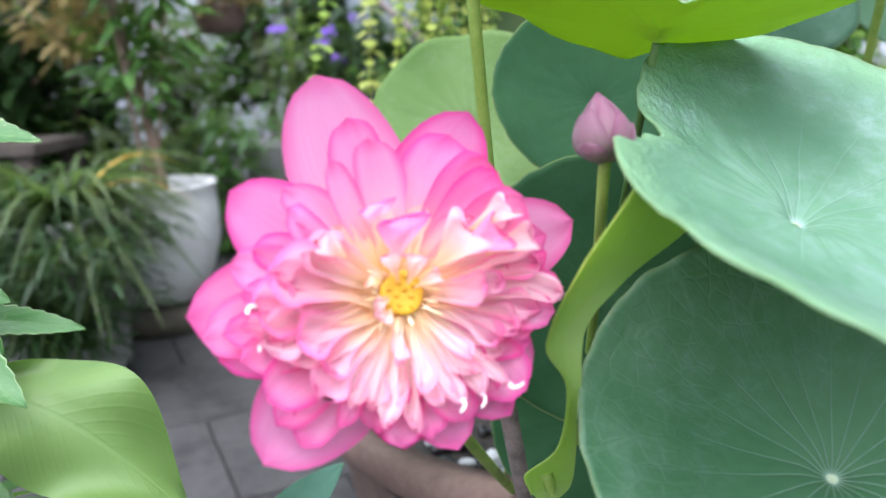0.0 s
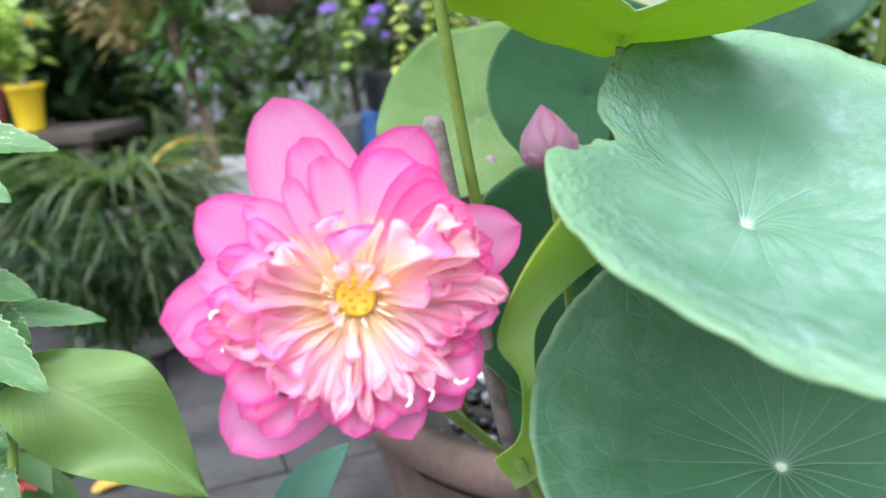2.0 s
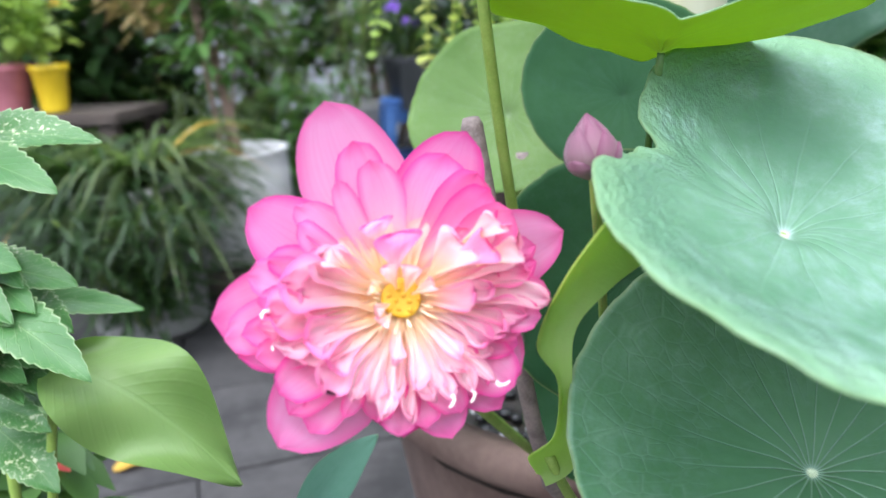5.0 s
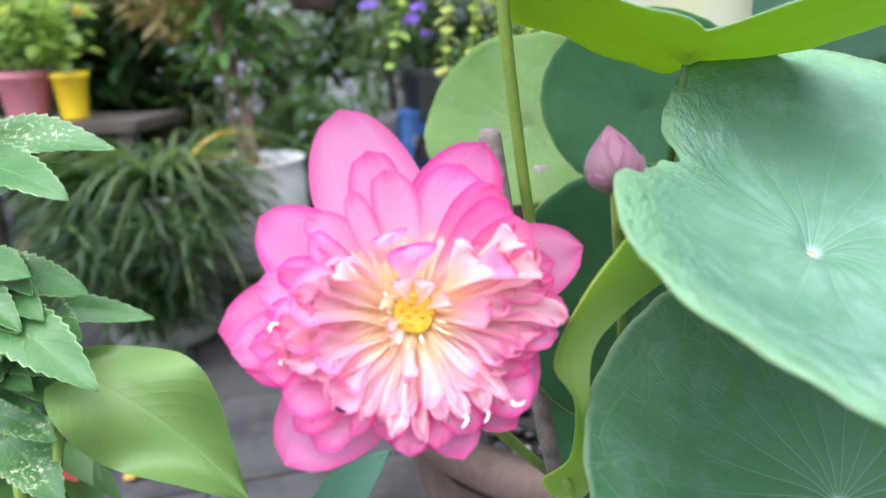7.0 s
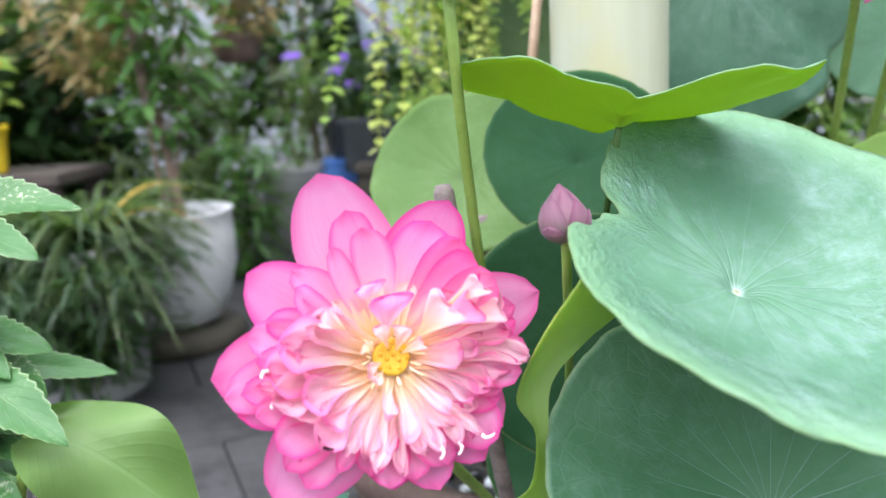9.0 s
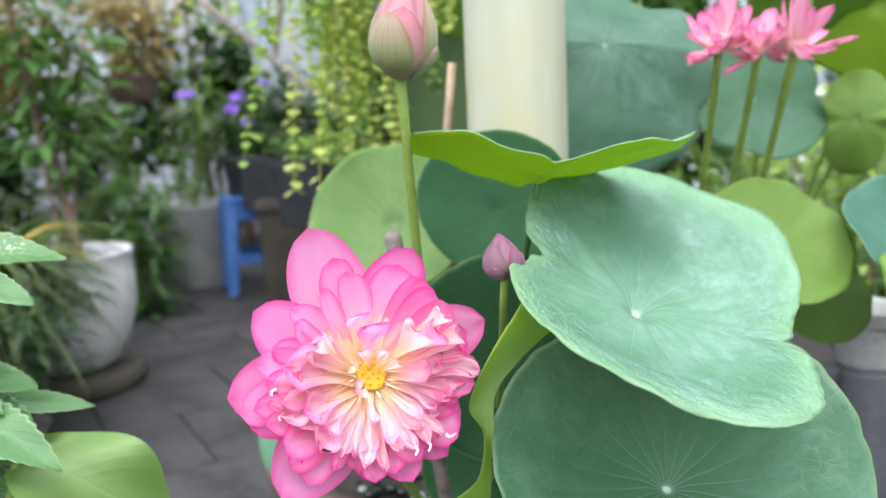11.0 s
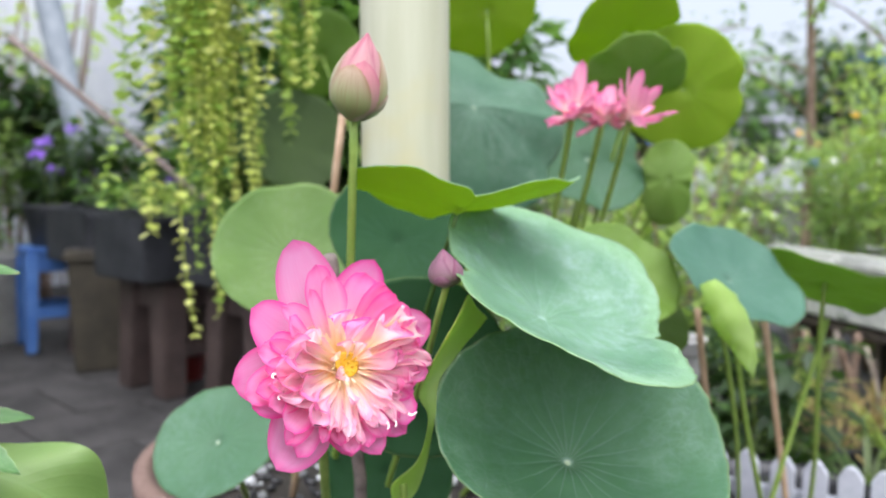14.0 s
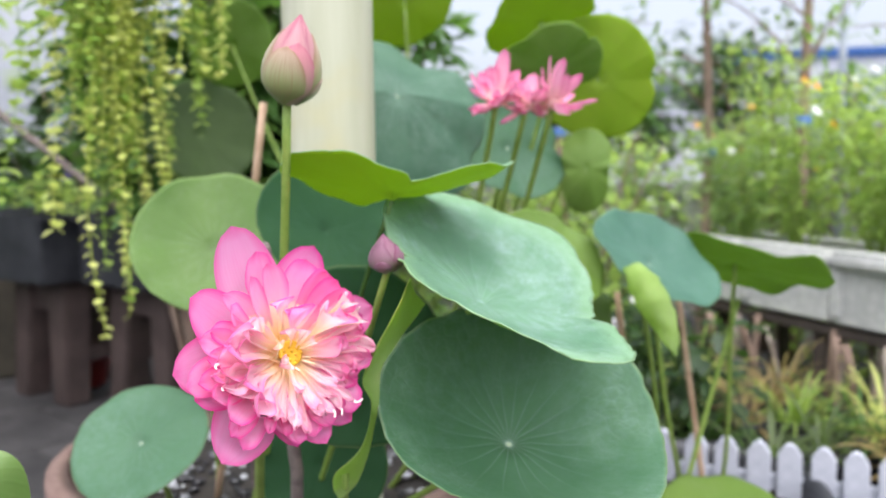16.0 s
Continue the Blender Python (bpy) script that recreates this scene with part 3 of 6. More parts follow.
def main_flower():
    foot = Vector((0.08, 0.76, WATER_Z - 0.02))
    t = thing("lotus_flower", foot, "fully open double pink lotus with frilled cream-hearted petals", "lotus flower")
    frame_m = Matrix((FU, FV, FN)).transposed().to_4x4()
    frame_m.translation = FLOWER - foot
    r = random.Random(3)

    def add(name, mat, deg, label="", **kw):
        v, f, uv = petal_shape(**kw)
        v = turned(v, deg)
        petal = part_mesh(name, mesh_of(name, v, f, uv, (mat,)), t, label)
        petal.matrix_local = frame_m
        if name == "inner_petal" and r.random() < 0.34 and not 40 < deg % 360 < 150 and not kw["roll"]:
            # thread-like curled tip left over from the stamen
            end = v[-1 - (kw["nw"] // 2)]
            out = Vector((math.cos(radians(deg)), math.sin(radians(deg)), 0))
            hook = out.cross(Vector((0, 0, 1))) * r.choice((-1, 1)) * r.uniform(0.0015, 0.0045)
            p = [end - out * 0.001, end + out * 0.0012 + Vector((0, 0, 0.0008)), end + out * 0.0022 + hook * 0.4 + Vector((0, 0, 0.0018)), end + out * 0.0026 + hook * 0.8 + Vector((0, 0, 0.0022)), end + out * 0.0022 + hook + Vector((0, 0, 0.0034))]
            v2, f2 = tube(p, [0.0011, 0.0008, 0.0007, 0.0006, 0.0003], 7)
            part_mesh("petal_tip", mesh_of("petal_tip", v2, f2, mats=(STAMEN_PALE,)), petal)

    for k, (deg, L, W) in enumerate(GUARD):
        add("guard_petal", PETAL_OUT, deg, L=L / 1000, W=W * 1.15 / 1000, shape="guard", base=0.005, w0=-0.012 - 0.001 * (k % 3), w1=0.000 + r.uniform(-0.003, 0.003), arch=-0.006, cup=0.16, curl=r.uniform(-0.002, 0.003), seed=k, nl=18, nw=10)
    for k, (deg, L, W, rise) in enumerate(UPPER + LOWER):
        add("middle_petal", PETAL_ROSE if 20 < deg < 50 else PETAL_MID, deg + r.uniform(-1.5, 1.5), L=L / 1000, W=W / 1000, shape="round", base=0.004, w0=-0.006, w1=rise / 1000 + r.uniform(-0.001, 0.002), arch=r.uniform(-0.004, 0.0), cup=r.uniform(0.30, 0.55), curl=r.uniform(-0.001, 0.005), side=r.uniform(-0.003, 0.003), frill=0.12, seed=50 + k, nl=18, nw=10)
    # broad petals lying under the frills
    for k in range(15):
        deg = 146 + k * 18 + r.uniform(-4, 4)
        add("middle_petal", PETAL_MID if 222 < deg < 325 else PETAL_IN, deg, L=r.uniform(0.042, 0.050), W=r.uniform(0.017, 0.021), shape="round", base=0.004, w0=-0.004, w1=r.uniform(0.003, 0.006), arch=-0.001, cup=0.25, curl=0.002, side=r.uniform(-0.003, 0.003), frill=0.4, seed=200 + k, nl=16, nw=8)
    for n_s, (fan, mat, rolled) in enumerate(((LEFT_FAN, PETAL_IN, 0.25), (LOW_FAN, PETAL_PALE, 0.3), (RIGHT_FAN, PETAL_IN, 0.5))):
        for k, (deg, L, W, rise) in enumerate(fan):
            add("inner_petal", PETAL_PALE if k % 3 == 1 else mat, deg + r.uniform(-1.5, 1.5), L=L / 1000, W=W * (0.82 if fan is LOW_FAN else 1.0) / 1000, shape="strap", base=0.006, w0=-0.001, w1=rise / 1000 + r.uniform(-0.001, 0.001), arch=r.uniform(-0.001, 0.002), cup=r.uniform(0.5, 1.0), curl=r.uniform(-0.001, 0.008), side=r.uniform(-0.004, 0.004), frill=r.uniform(0.7, 1.3), roll=0.9 if r.random() < rolled else 0, seed=400 + 40 * n_s + k, nl=22, nw=8)
    for k in range(9):
        deg = 66 + k * 9.5 + r.uniform(-3, 3)
        add("inner_petal", PETAL_CREAM, deg, L=r.uniform(0.024, 0.038), W=r.uniform(0.010, 0.014), shape="strap", base=0.006, w0=-0.001, w1=r.uniform(-0.001, 0.003), cup=0.3, side=r.uniform(-0.003, 0.003), frill=0.3, roll=0, seed=620 + k, nl=14, nw=6)
    # petals rolled over the heart: bearing, from, to, width, material, rise
    ROLLED = ((92, 13, 31, 22, PETAL_OUT, 0.013), (104, 26, 38, 16, PETAL_MID, 0.009), (38, 14, 37, 22, PETAL_PALE, 0.015), (24, 22, 46, 17, PETAL_OUT, 0.016), (33, 34, 54, 13, PETAL_PALE, 0.017), (14, 34, 56, 13, PETAL_PALE, 0.016), (140, 26, 42, 10, PETAL_PALE, 0.011), (72, 3, 17, 9, PETAL_PALE, 0.010), (20, 4, 17, 7, PETAL_PALE, 0.009), (216, 8, 17, 6, PETAL_PALE, 0.009), (150, 9, 18, 6, PETAL_CREAM, 0.008), (112, 5, 19, 8, PETAL_PALE, 0.009), (190, 6, 16, 6, PETAL_PALE, 0.008))
    for k, (deg, r0, L, W, mat, z0) in enumerate(ROLLED):
        add("rolled_petal", mat, deg, L=L / 1000, W=W / 1000, shape="round", base=r0 / 1000, w0=z0, w1=z0 + 0.006, arch=0.004, cup=0.6, curl=-0.006, side=r.uniform(-0.004, 0.004), frill=0.45, roll=1.1, seed=700 + k, nl=22, nw=14)
    # heart: pod, stamens
    prof = [(0.0001, 0.0050), (0.004, 0.0052), (0.0072, 0.0056), (0.0085, 0.0052), (0.0088, 0.0038), (0.0070, 0.001), (0.005, -0.004)]
    v, f = lathe(prof[::-1], 28, 0.02)
    pod = part_mesh("seed_pod", mesh_of("seed_pod", v, f, mats=(POD,)), t, "bright yellow seed pod")
    pod.matrix_local = frame_m
    for k in range(11):
        a = k * 2.4 + 0.9
        q = 0.0023 * math.sqrt(k + 0.4)
        v, f = lathe([(0.0011, 0.0048), (0.0011, 0.0058), (0.0008, 0.0063), (0.00005, 0.0064)], 8)
        v = [Vector(p) + Vector((q * math.cos(a), q * math.sin(a), 0)) for p in v]
        part_mesh("pistil", mesh_of("pistil", v, f, mats=(PISTIL,)), pod)
    for k in range(20):
        a = radians(k * 18 + r.uniform(-12, 12))
        L = r.uniform(0.003, 0.012)
        d = Vector((math.cos(a), math.sin(a), 0))
        p0 = d * 0.0085 + Vector((0, 0, 0.001))
        p3 = d * (0.0092 + L * 0.75) + Vector((0, 0, 0.005 + L * 0.55)) + d.cross(Vector((0, 0, 1))) * r.uniform(-0.005, 0.005)
        pts = curve_points(p0, p3, d * -0.0012, 6)
        v, f = tube(pts, [0.00028, 0.00028, 0.00028, 0.00028, 0.0005, 0.0006, 0.0002], 6)
        part_mesh("stamen", mesh_of("stamen", v, f, mats=(STAMEN,)), t).matrix_local = frame_m
    stem_top = FLOWER - foot - FN * 0.012
    mid = stem_top - FN * 0.04 - Vector((0, 0, 0.05))
    pts = []
    for i in range(17):
        s = i / 16
        a, b, cpt = Vector((0, 0, 0)), mid, stem_top
        pts.append(a * (1 - s) ** 2 + (b + Vector((0, 0, 0.02))) * 2 * s * (1 - s) + cpt * s * s)
    tube_part("stalk", pts, 0.0042, STALK, t, 12)


def bud(label, base, H, W, foot, lean=(0, 0, 1), seed=0, greenish=0.5, pink=None):
    """Closed bud: overlapping pointed shells round an egg, on a stalk."""
    pink = pink or BUD_PINK
    t = thing("lotus_bud", foot, label, "lotus bud", "lotus buds")
    r = random.Random(seed)
    base, foot = Vector(base), Vector(foot)
    lean = Vector(lean).normalized()
    q = lean.to_track_quat("Z", "Y").to_matrix().to_4x4()
    q.translation = base - foot

    def radius(s):
        return W / 2 * float(np.interp(s, (0, 0.05, 0.12, 0.2, 0.3, 0.4, 0.5, 0.6, 0.7, 0.8, 0.9, 0.96, 1), (0.22, 0.46, 0.73, 0.91, 0.99, 0.995, 0.94, 0.83, 0.67, 0.47, 0.25, 0.10, 0.02))) + 0.0004

    def shell(a0, spread, s0, s1, out, mat, name, whole=False):
        nl, nw = 16, 10
        verts, faces, uvs = [], [], []
        for side in (0, 1):
            for i in range(nl + 1):
                f = i / nl
                s = s0 + (s1 - s0) * f
                half = spread * (min(1, f / 0.35 + 0.25)) * max(0, 1 - f ** 3) ** 0.6 + 0.01
                if whole:
                    half = math.pi
                for j in range(nw + 1):
                    tt = 2 * j / nw - 1
                    a = a0 + half * tt
                    rr = radius(s) + out * min(1, 4 * (1 - s) + 0.15) - (0 if whole else 0.0010) * abs(tt) ** 2 - side * 0.0004
                    verts.append((rr * math.cos(a), rr * math.sin(a), s * H))
        m = (nl + 1) * (nw + 1)
        for side in (0, 1):
            for i in range(nl):
                for j in range(nw):
                    c0 = side * m + i * (nw + 1) + j
                    qd = (c0, c0 + 1, c0 + nw + 2, c0 + nw + 1)
                    uvq = [(i / nl, j / nw), (i / nl, (j + 1) / nw), ((i + 1) / nl, (j + 1) / nw), ((i + 1) / nl, j / nw)]
                    faces.append(qd if not side else qd[::-1])
                    uvs += uvq if not side else uvq[::-1]
        part_mesh(name, mesh_of(name, verts, faces, uvs, (mat,)), t).matrix_local = q

    shell(0, 3.14, 0.0, 1.0, -0.0006, pink, "heart", True)
    for k in range(5):
        shell(k * 1.2566 + 0.3, 0.85, 0.02, 1.0, 0.0004 + 0.0003 * (k % 2), pink, "petal")
    for k in range(4):
        shell(k * 1.5708 + 0.9 + r.uniform(-0.2, 0.2), 0.95, 0.0, 0.72 + 0.1 * (k % 2), 0.0016, BUD_GREEN if r.random() < greenish else pink, "petal")
    for at_a, spread_a, top_s in ((3.7, 0.95, 0.66), (5.55, 0.7, 0.36), (1.5, 0.85, 0.5)):
        shell(at_a, spread_a, 0.0, top_s, 0.0026, BUD_GREEN if greenish > 0.3 else pink, "sepal")
    pts = curve_points(Vector((0, 0, 0)), base - foot + lean * 0.002, (0, -0.05 if W > 0.03 else 0.0, 0), 16, 0.003, seed)
    tube_part("stalk", pts, [0.0042 * (1.1 - 0.25 * i / 16) * (W / 0.05) ** 0.35 for i in range(17)], STALK, t, 10)


def side_flower(label, place, foot, spread, face, n_pet, seed):
    """A smaller open lotus further back on its stalk."""
    t = thing("lotus_flower", foot, label, "lotus flower", "lotus flowers behind")
    r = random.Random(seed)
    q = Vector(face).normalized().to_track_quat("Z", "Y").to_matrix().to_4x4()
    q.translation = Vector(place) - Vector(foot)
    for k in range(n_pet):
        lay = k / n_pet
        L = spread * r.uniform(0.75, 1.1) * (1 - 0.35 * lay)
        v, f, uv = petal_shape(L, L * r.uniform(0.36, 0.6), "guard", 0.002, 0.0, L * (r.uniform(0.25, 1.0) if k % 4 else r.uniform(-0.7, 0.0)) + L * 0.5 * lay, -0.16 * L, r.uniform(0.5, 0.9), r.uniform(-0.004, 0.004), r.uniform(-0.004, 0.004), 0.4, 0, seed * 100 + k, 10, 6)
        v = turned(v, k * 137.5)
        part_mesh("petal", mesh_of("petal", v, f, uv, (SIDE_PINK,)), t).matrix_local = q
    v, f = lathe([(0.0005, 0.012), (0.010, 0.010), (0.012, 0.004), (0.009, -0.003), (0.004, -0.007)], 16)
    part_mesh("receptacle", mesh_of("receptacle", v, f, mats=(SIDE_PINK,)), t).matrix_local = q
    tube_part("stalk", curve_points((0, 0, 0), q.translation, (0.01, 0.0, 0), 12), 0.004, STALK, t, 8)


def pot(name, label, place, profile, mat, fill_z=None, fill=None, category="plant pot", sides=44, group=""):
    t = thing(name, place, label, category, group)
    v, f = lathe(profile, sides, 0.004, 3)
    part_mesh("body", mesh_of("body", v, f, mats=(mat,)), t)
    if fill_z is not None:
        rr = max(p[0] for p in profile if abs(p[1] - fill_z) < 0.06) * 0.93
        v, f = lathe([(rr, fill_z - 0.004), (rr * 0.6, fill_z), (rr * 0.3, fill_z + 0.004), (0.001, fill_z + 0.003)], 24, 0.03)
        part_mesh("soil", mesh_of("soil", v, f, mats=(fill or SOIL,)), t)
    return t


def thick_profile(outer, wall=0.012):
    """Closes an outer profile (foot to rim) with a lip and an inner wall."""
    inner = [(max(r - wall, 0.002), z + (wall if i == 0 else 0)) for i, (r, z) in enumerate(outer)]
    return [(0.002, outer[0][1])] + outer + inner[::-1] + [(0.002, outer[0][1] + wall)]


# ---- foliage ----
def leaf_quadset(verts, faces, p, d, up, L, W, fold=0.25, droop=0.2):
    """A small folded leaf of six faces, pointed at both ends."""
    d = d.normalized()
    s = d.cross(up)
    if s.length < 1e-3:
        s = d.cross(Vector((1, 0, 0.2)))
    s.normalize()
    n = s.cross(d).normalized()
    b = len(verts)
    for f, w in ((0.0, 0.12), (0.33, 0.95), (0.66, 0.85), (1.0, 0.04)):
        c = p + d * (L * f) - Vector((0, 0, 1)) * (droop * L * f * f)
        verts += [c + s * (W * 0.5 * w) + n * (fold * W * 0.5 * w), c, c - s * (W * 0.5 * w) + n * (fold * W * 0.5 * w)]
    for i in range(3):
        a = b + 3 * i
        faces += [(a, a + 1, a + 4, a + 3), (a + 1, a + 2, a + 5, a + 4)]


def shrub(name, label, foot, height, spread, leaves, L, W, mat, seed, stems=7, low=0.15, blooms=None, bloom_n=0, bloom_L=0.03, category="shrub", group=""):
    t = thing(name, foot, label, category, group)
    r = random.Random(seed)
    sv, sf, lv, lf, bv, bf = [], [], [], [], [], []
    ends = []
    for k in range(stems):
        a = r.uniform(0, 6.28)
        q = spread * math.sqrt(r.random())
        top = Vector((q * math.cos(a), q * math.sin(a), height * r.uniform(0.7, 1.0)))
        pts = curve_points(Vector((q * 0.12 * math.cos(a), q * 0.12 * math.sin(a), 0)), top, Vector((r.uniform(-1, 1), r.uniform(-1, 1), 0)) * spread * 0.15, 10)
        v, f = tube(pts, [0.006 * (1.2 - 0.8 * i / 10) * max(0.5, height) for i in range(11)], 5)
        sf += [tuple(q2 + len(sv) for q2 in g) for g in f]
        sv += v
        ends.append(pts)
    for k in range(leaves):
        pts = r.choice(ends)
        s = low + (1 - low) * r.random() ** 0.8
        i = min(9, int(s * 10))
        p = pts[i].lerp(pts[i + 1], s * 10 - i if s * 10 - i <= 1 else 1)
        a = r.uniform(0, 6.28)
        twig = Vector((math.cos(a), math.sin(a), r.uniform(-0.35, 0.6)))
        p = p + twig * (spread * 0.42 * r.random())
        d = Vector((math.cos(a), math.sin(a), r.uniform(-0.7, 0.6)))
        leaf_quadset(lv, lf, p, d, Vector((r.uniform(-0.4, 0.4), r.uniform(-0.4, 0.4), 1)), L * r.uniform(0.6, 1.25), W * r.uniform(0.7, 1.2))
    for k in range(bloom_n):
        pts = r.choice(ends)
        p = pts[-1 - r.randrange(4)] + Vector((r.uniform(-1, 1), r.uniform(-1, 1), r.uniform(-0.5, 0.8))) * spread * 0.4
        for m in range(5):
            a = m * 1.2566 + r.random()
            leaf_quadset(bv, bf, p, Vector((math.cos(a), math.sin(a) * 0.6 - 0.5, 0.5 * math.sin(a))), Vector((0, -0.6, 1)), bloom_L, bloom_L * 0.8)
    tagged(part_mesh("branchwork", mesh_of("branchwork", sv, sf, mats=(BARK if height > 0.9 else STALK,)), t), kind="stuff")
    tagged(part_mesh("foliage", mesh_of("foliage", lv, lf, mats=(mat,)), t), kind="stuff")
    if bv:
        tagged(part_mesh("blossom", mesh_of("blossom", bv, bf, mats=(blooms,)), t), kind="stuff")
    return t


def grass_clump(name, label, place, n, length, width, mat, seed, droop=0.9, spread=0.5, yellow=0, part_name="leaf", tuft=1):
    """Arching blades from one crown; tuft blades share one part."""
    t = thing(name, place, label, "grassy plant")
    r = random.Random(seed)
    verts, faces = [], []
    for k in range(n):
        a = r.uniform(0, 6.28) if tuft == 1 else (k // tuft) * 2.4 + r.uniform(-0.25, 0.25)
        L = length * r.uniform(0.55, 1.1)
        lift = r.uniform(0.25, 1.15)
        d = Vector((math.cos(a), math.sin(a), 0))
        s = d.cross(Vector((0, 0, 1)))
        p = d * r.uniform(0, 0.05)
        b = len(verts)
        twist = r.uniform(-0.5, 0.5)
        for i in range(8):
            f = i / 7
            c = p + d * (L * spread * (f + 0.4 * f * f)) + Vector((0, 0, L * (lift * f - droop * f * f))) + s * (twist * 0.12 * L * f * f)
            w = width * r.uniform(0.9, 1.1) * (0.6 + 0.6 * f) * (1 - f ** 3) + 0.0008
            verts += [c + s * w * 0.5 + Vector((0, 0, w * 0.25)), c, c - s * w * 0.5 + Vector((0, 0, w * 0.25))]
        for i in range(7):
            q = b + 3 * i
            faces += [(q, q + 1, q + 4, q + 3), (q + 1, q + 2, q + 5, q + 4)]
        if (k + 1) % tuft == 0 or k == n - 1:
            part_mesh(part_name, mesh_of(part_name, verts, faces, mats=(YELLOWED if k < yellow else mat,)), t)
            verts, faces = [], []
    return t


def hanging_vines(label, place, strands, length, seed, width, depth, leaf=0.019, mats=None):
    """A pot hung on wires whose trailing strands carry paired round leaves."""
    t = thing("hanging_plant", place, label, "hanging plant")
    r = random.Random(seed)
    v, f = lathe(thick_profile([(0.05, 0.0), (0.075, 0.02), (0.09, 0.13), (0.098, 0.135)], 0.006), 28)
    part_mesh("pot", mesh_of("pot", v, f, mats=(BLACK_PLASTIC,)), t, "black plastic hanging pot")
    v, f = lathe([(0.088, 0.125), (0.05, 0.132), (0.001, 0.135)], 16, 0.03)
    part_mesh("soil", mesh_of("soil", v, f, mats=(SOIL,)), t)
    for k in range(3):
        a = k * 2.094 + 0.4
        tube_part("wire", [Vector((0.095 * math.cos(a), 0.095 * math.sin(a), 0.13)), Vector((0, 0, BEAM_Z - place[2]))], 0.0012, STEEL, t, 5)
    for k in range(strands):
        a = r.uniform(0, 6.28)
        x0, y0 = width * r.gauss(0, 0.5), depth * r.uniform(-1, 1)
        L = length * r.uniform(0.3, 1.0) ** 1.3
        drift, swing = r.uniform(-0.05, 0.05), r.uniform(0.006, 0.02)
        z0 = 0.15 + r.uniform(-0.02, 0.12)
        pts = [Vector((x0 * 0.5, y0 * 0.5, z0)), Vector((x0 * 0.85, y0 * 0.85, z0 - 0.02))]
        m = max(6, int(L / 0.016))
        ph = r.random() * 6
        for i in range(1, m):
            pts.append(Vector((x0 + drift * i / m + swing * math.sin(i * 0.16 + ph), y0 + swing * math.cos(i * 0.13 + ph), z0 - 0.03 - L * i / m)))
        verts, faces = tube(pts, 0.0012, 4)
        stem_n = len(faces)
        for i in range(2, len(pts)):
            aa = i * 1.57 + r.uniform(-0.5, 0.5)
            for sgn in (0, math.pi):
                d = Vector((math.cos(aa + sgn), math.sin(aa + sgn), -0.5))
                sz = leaf * r.uniform(0.5, 1.3) * (1.1 - 0.35 * i / len(pts))
                if r.random() < 0.12:
                    continue
                leaf_quadset(verts, faces, pts[i], d, Vector((0, 0, 1)), sz, sz * 0.95, 0.15, 0.1)
        me = mesh_of("strand", verts, faces, mats=(r.choice(mats or (LIME, LIME, GREEN_LIGHT)),))
        part_mesh("strand", me, t)
    return t


# ---- furniture of the yard ----
def stool(label, place, turn, size, height, mat, group="plastic stools", share=0.35):
    t = thing("plastic_stool", place, label, "stool", group)
    t.rotation_euler = (0, 0, radians(turn))
    top = part("seat", box_bm(size, size, 0.02, 0.008), mat, t)
    top.location = (0, 0, height - 0.02)
    wide = size * share
    for sx in (-1, 1):
        for sy in (-1, 1):
            bm = box_bm(wide, wide, height - 0.018, 0.008)
            for v in bm.verts:
                k = 1 - v.co.z / height
                v.co.x = v.co.x * (1 - 0.18 * k) + sx * k * 0.025
                v.co.y = v.co.y * (1 - 0.18 * k) + sy * k * 0.025
            leg = part("leg", bm, mat, t)
            leg.location = (sx * (size / 2 - wide / 2), sy * (size / 2 - wide / 2), 0)
    for sy in (-1, 1):
        a = part("apron", box_bm(size - 0.1, 0.012, 0.09, 0.004), mat, t)
        a.location = (0, sy * (size / 2 - 0.022), height - 0.108)
        a = part("apron", box_bm(0.012, size - 0.1, 0.09, 0.004), mat, t)
        a.location = (sy * (size / 2 - 0.022), 0, height - 0.108)
        a = part("stretcher", box_bm(size - 0.04, 0.012, 0.05, 0.004), mat, t)
        a.location = (0, sy * (size / 2 - 0.006), height * 0.32)
    return t


def tub(label, place, sx, sy, h, mat, turn=0):
    t = thing("planter_tub", place, label, "planter", "black planter tubs")
    t.rotation_euler = (0, 0, radians(turn))
    for a, b, x, y in ((sx, 0.012, 0, sy / 2 - 0.006), (sx, 0.012, 0, -sy / 2 + 0.006), (0.012, sy - 0.028, sx / 2 - 0.006, 0), (0.012, sy - 0.028, -sx / 2 + 0.006, 0)):
        w = part("side_panel", box_bm(a, b, h, 0.003), mat, t)
        w.location = (x, y, 0)
    for a, b, x, y in ((sx + 0.03, 0.02, 0, sy / 2 + 0.012), (sx + 0.03, 0.02, 0, -sy / 2 - 0.012)):
        w = part("rim", box_bm(a, b, 0.022, 0.005), mat, t)
        w.location = (x, y, h - 0.02)
    w = part("soil", box_bm(sx - 0.028, sy - 0.028, h - 0.04, 0.004), SOIL, t)
    w.location = (0, 0, 0.004)
    return t


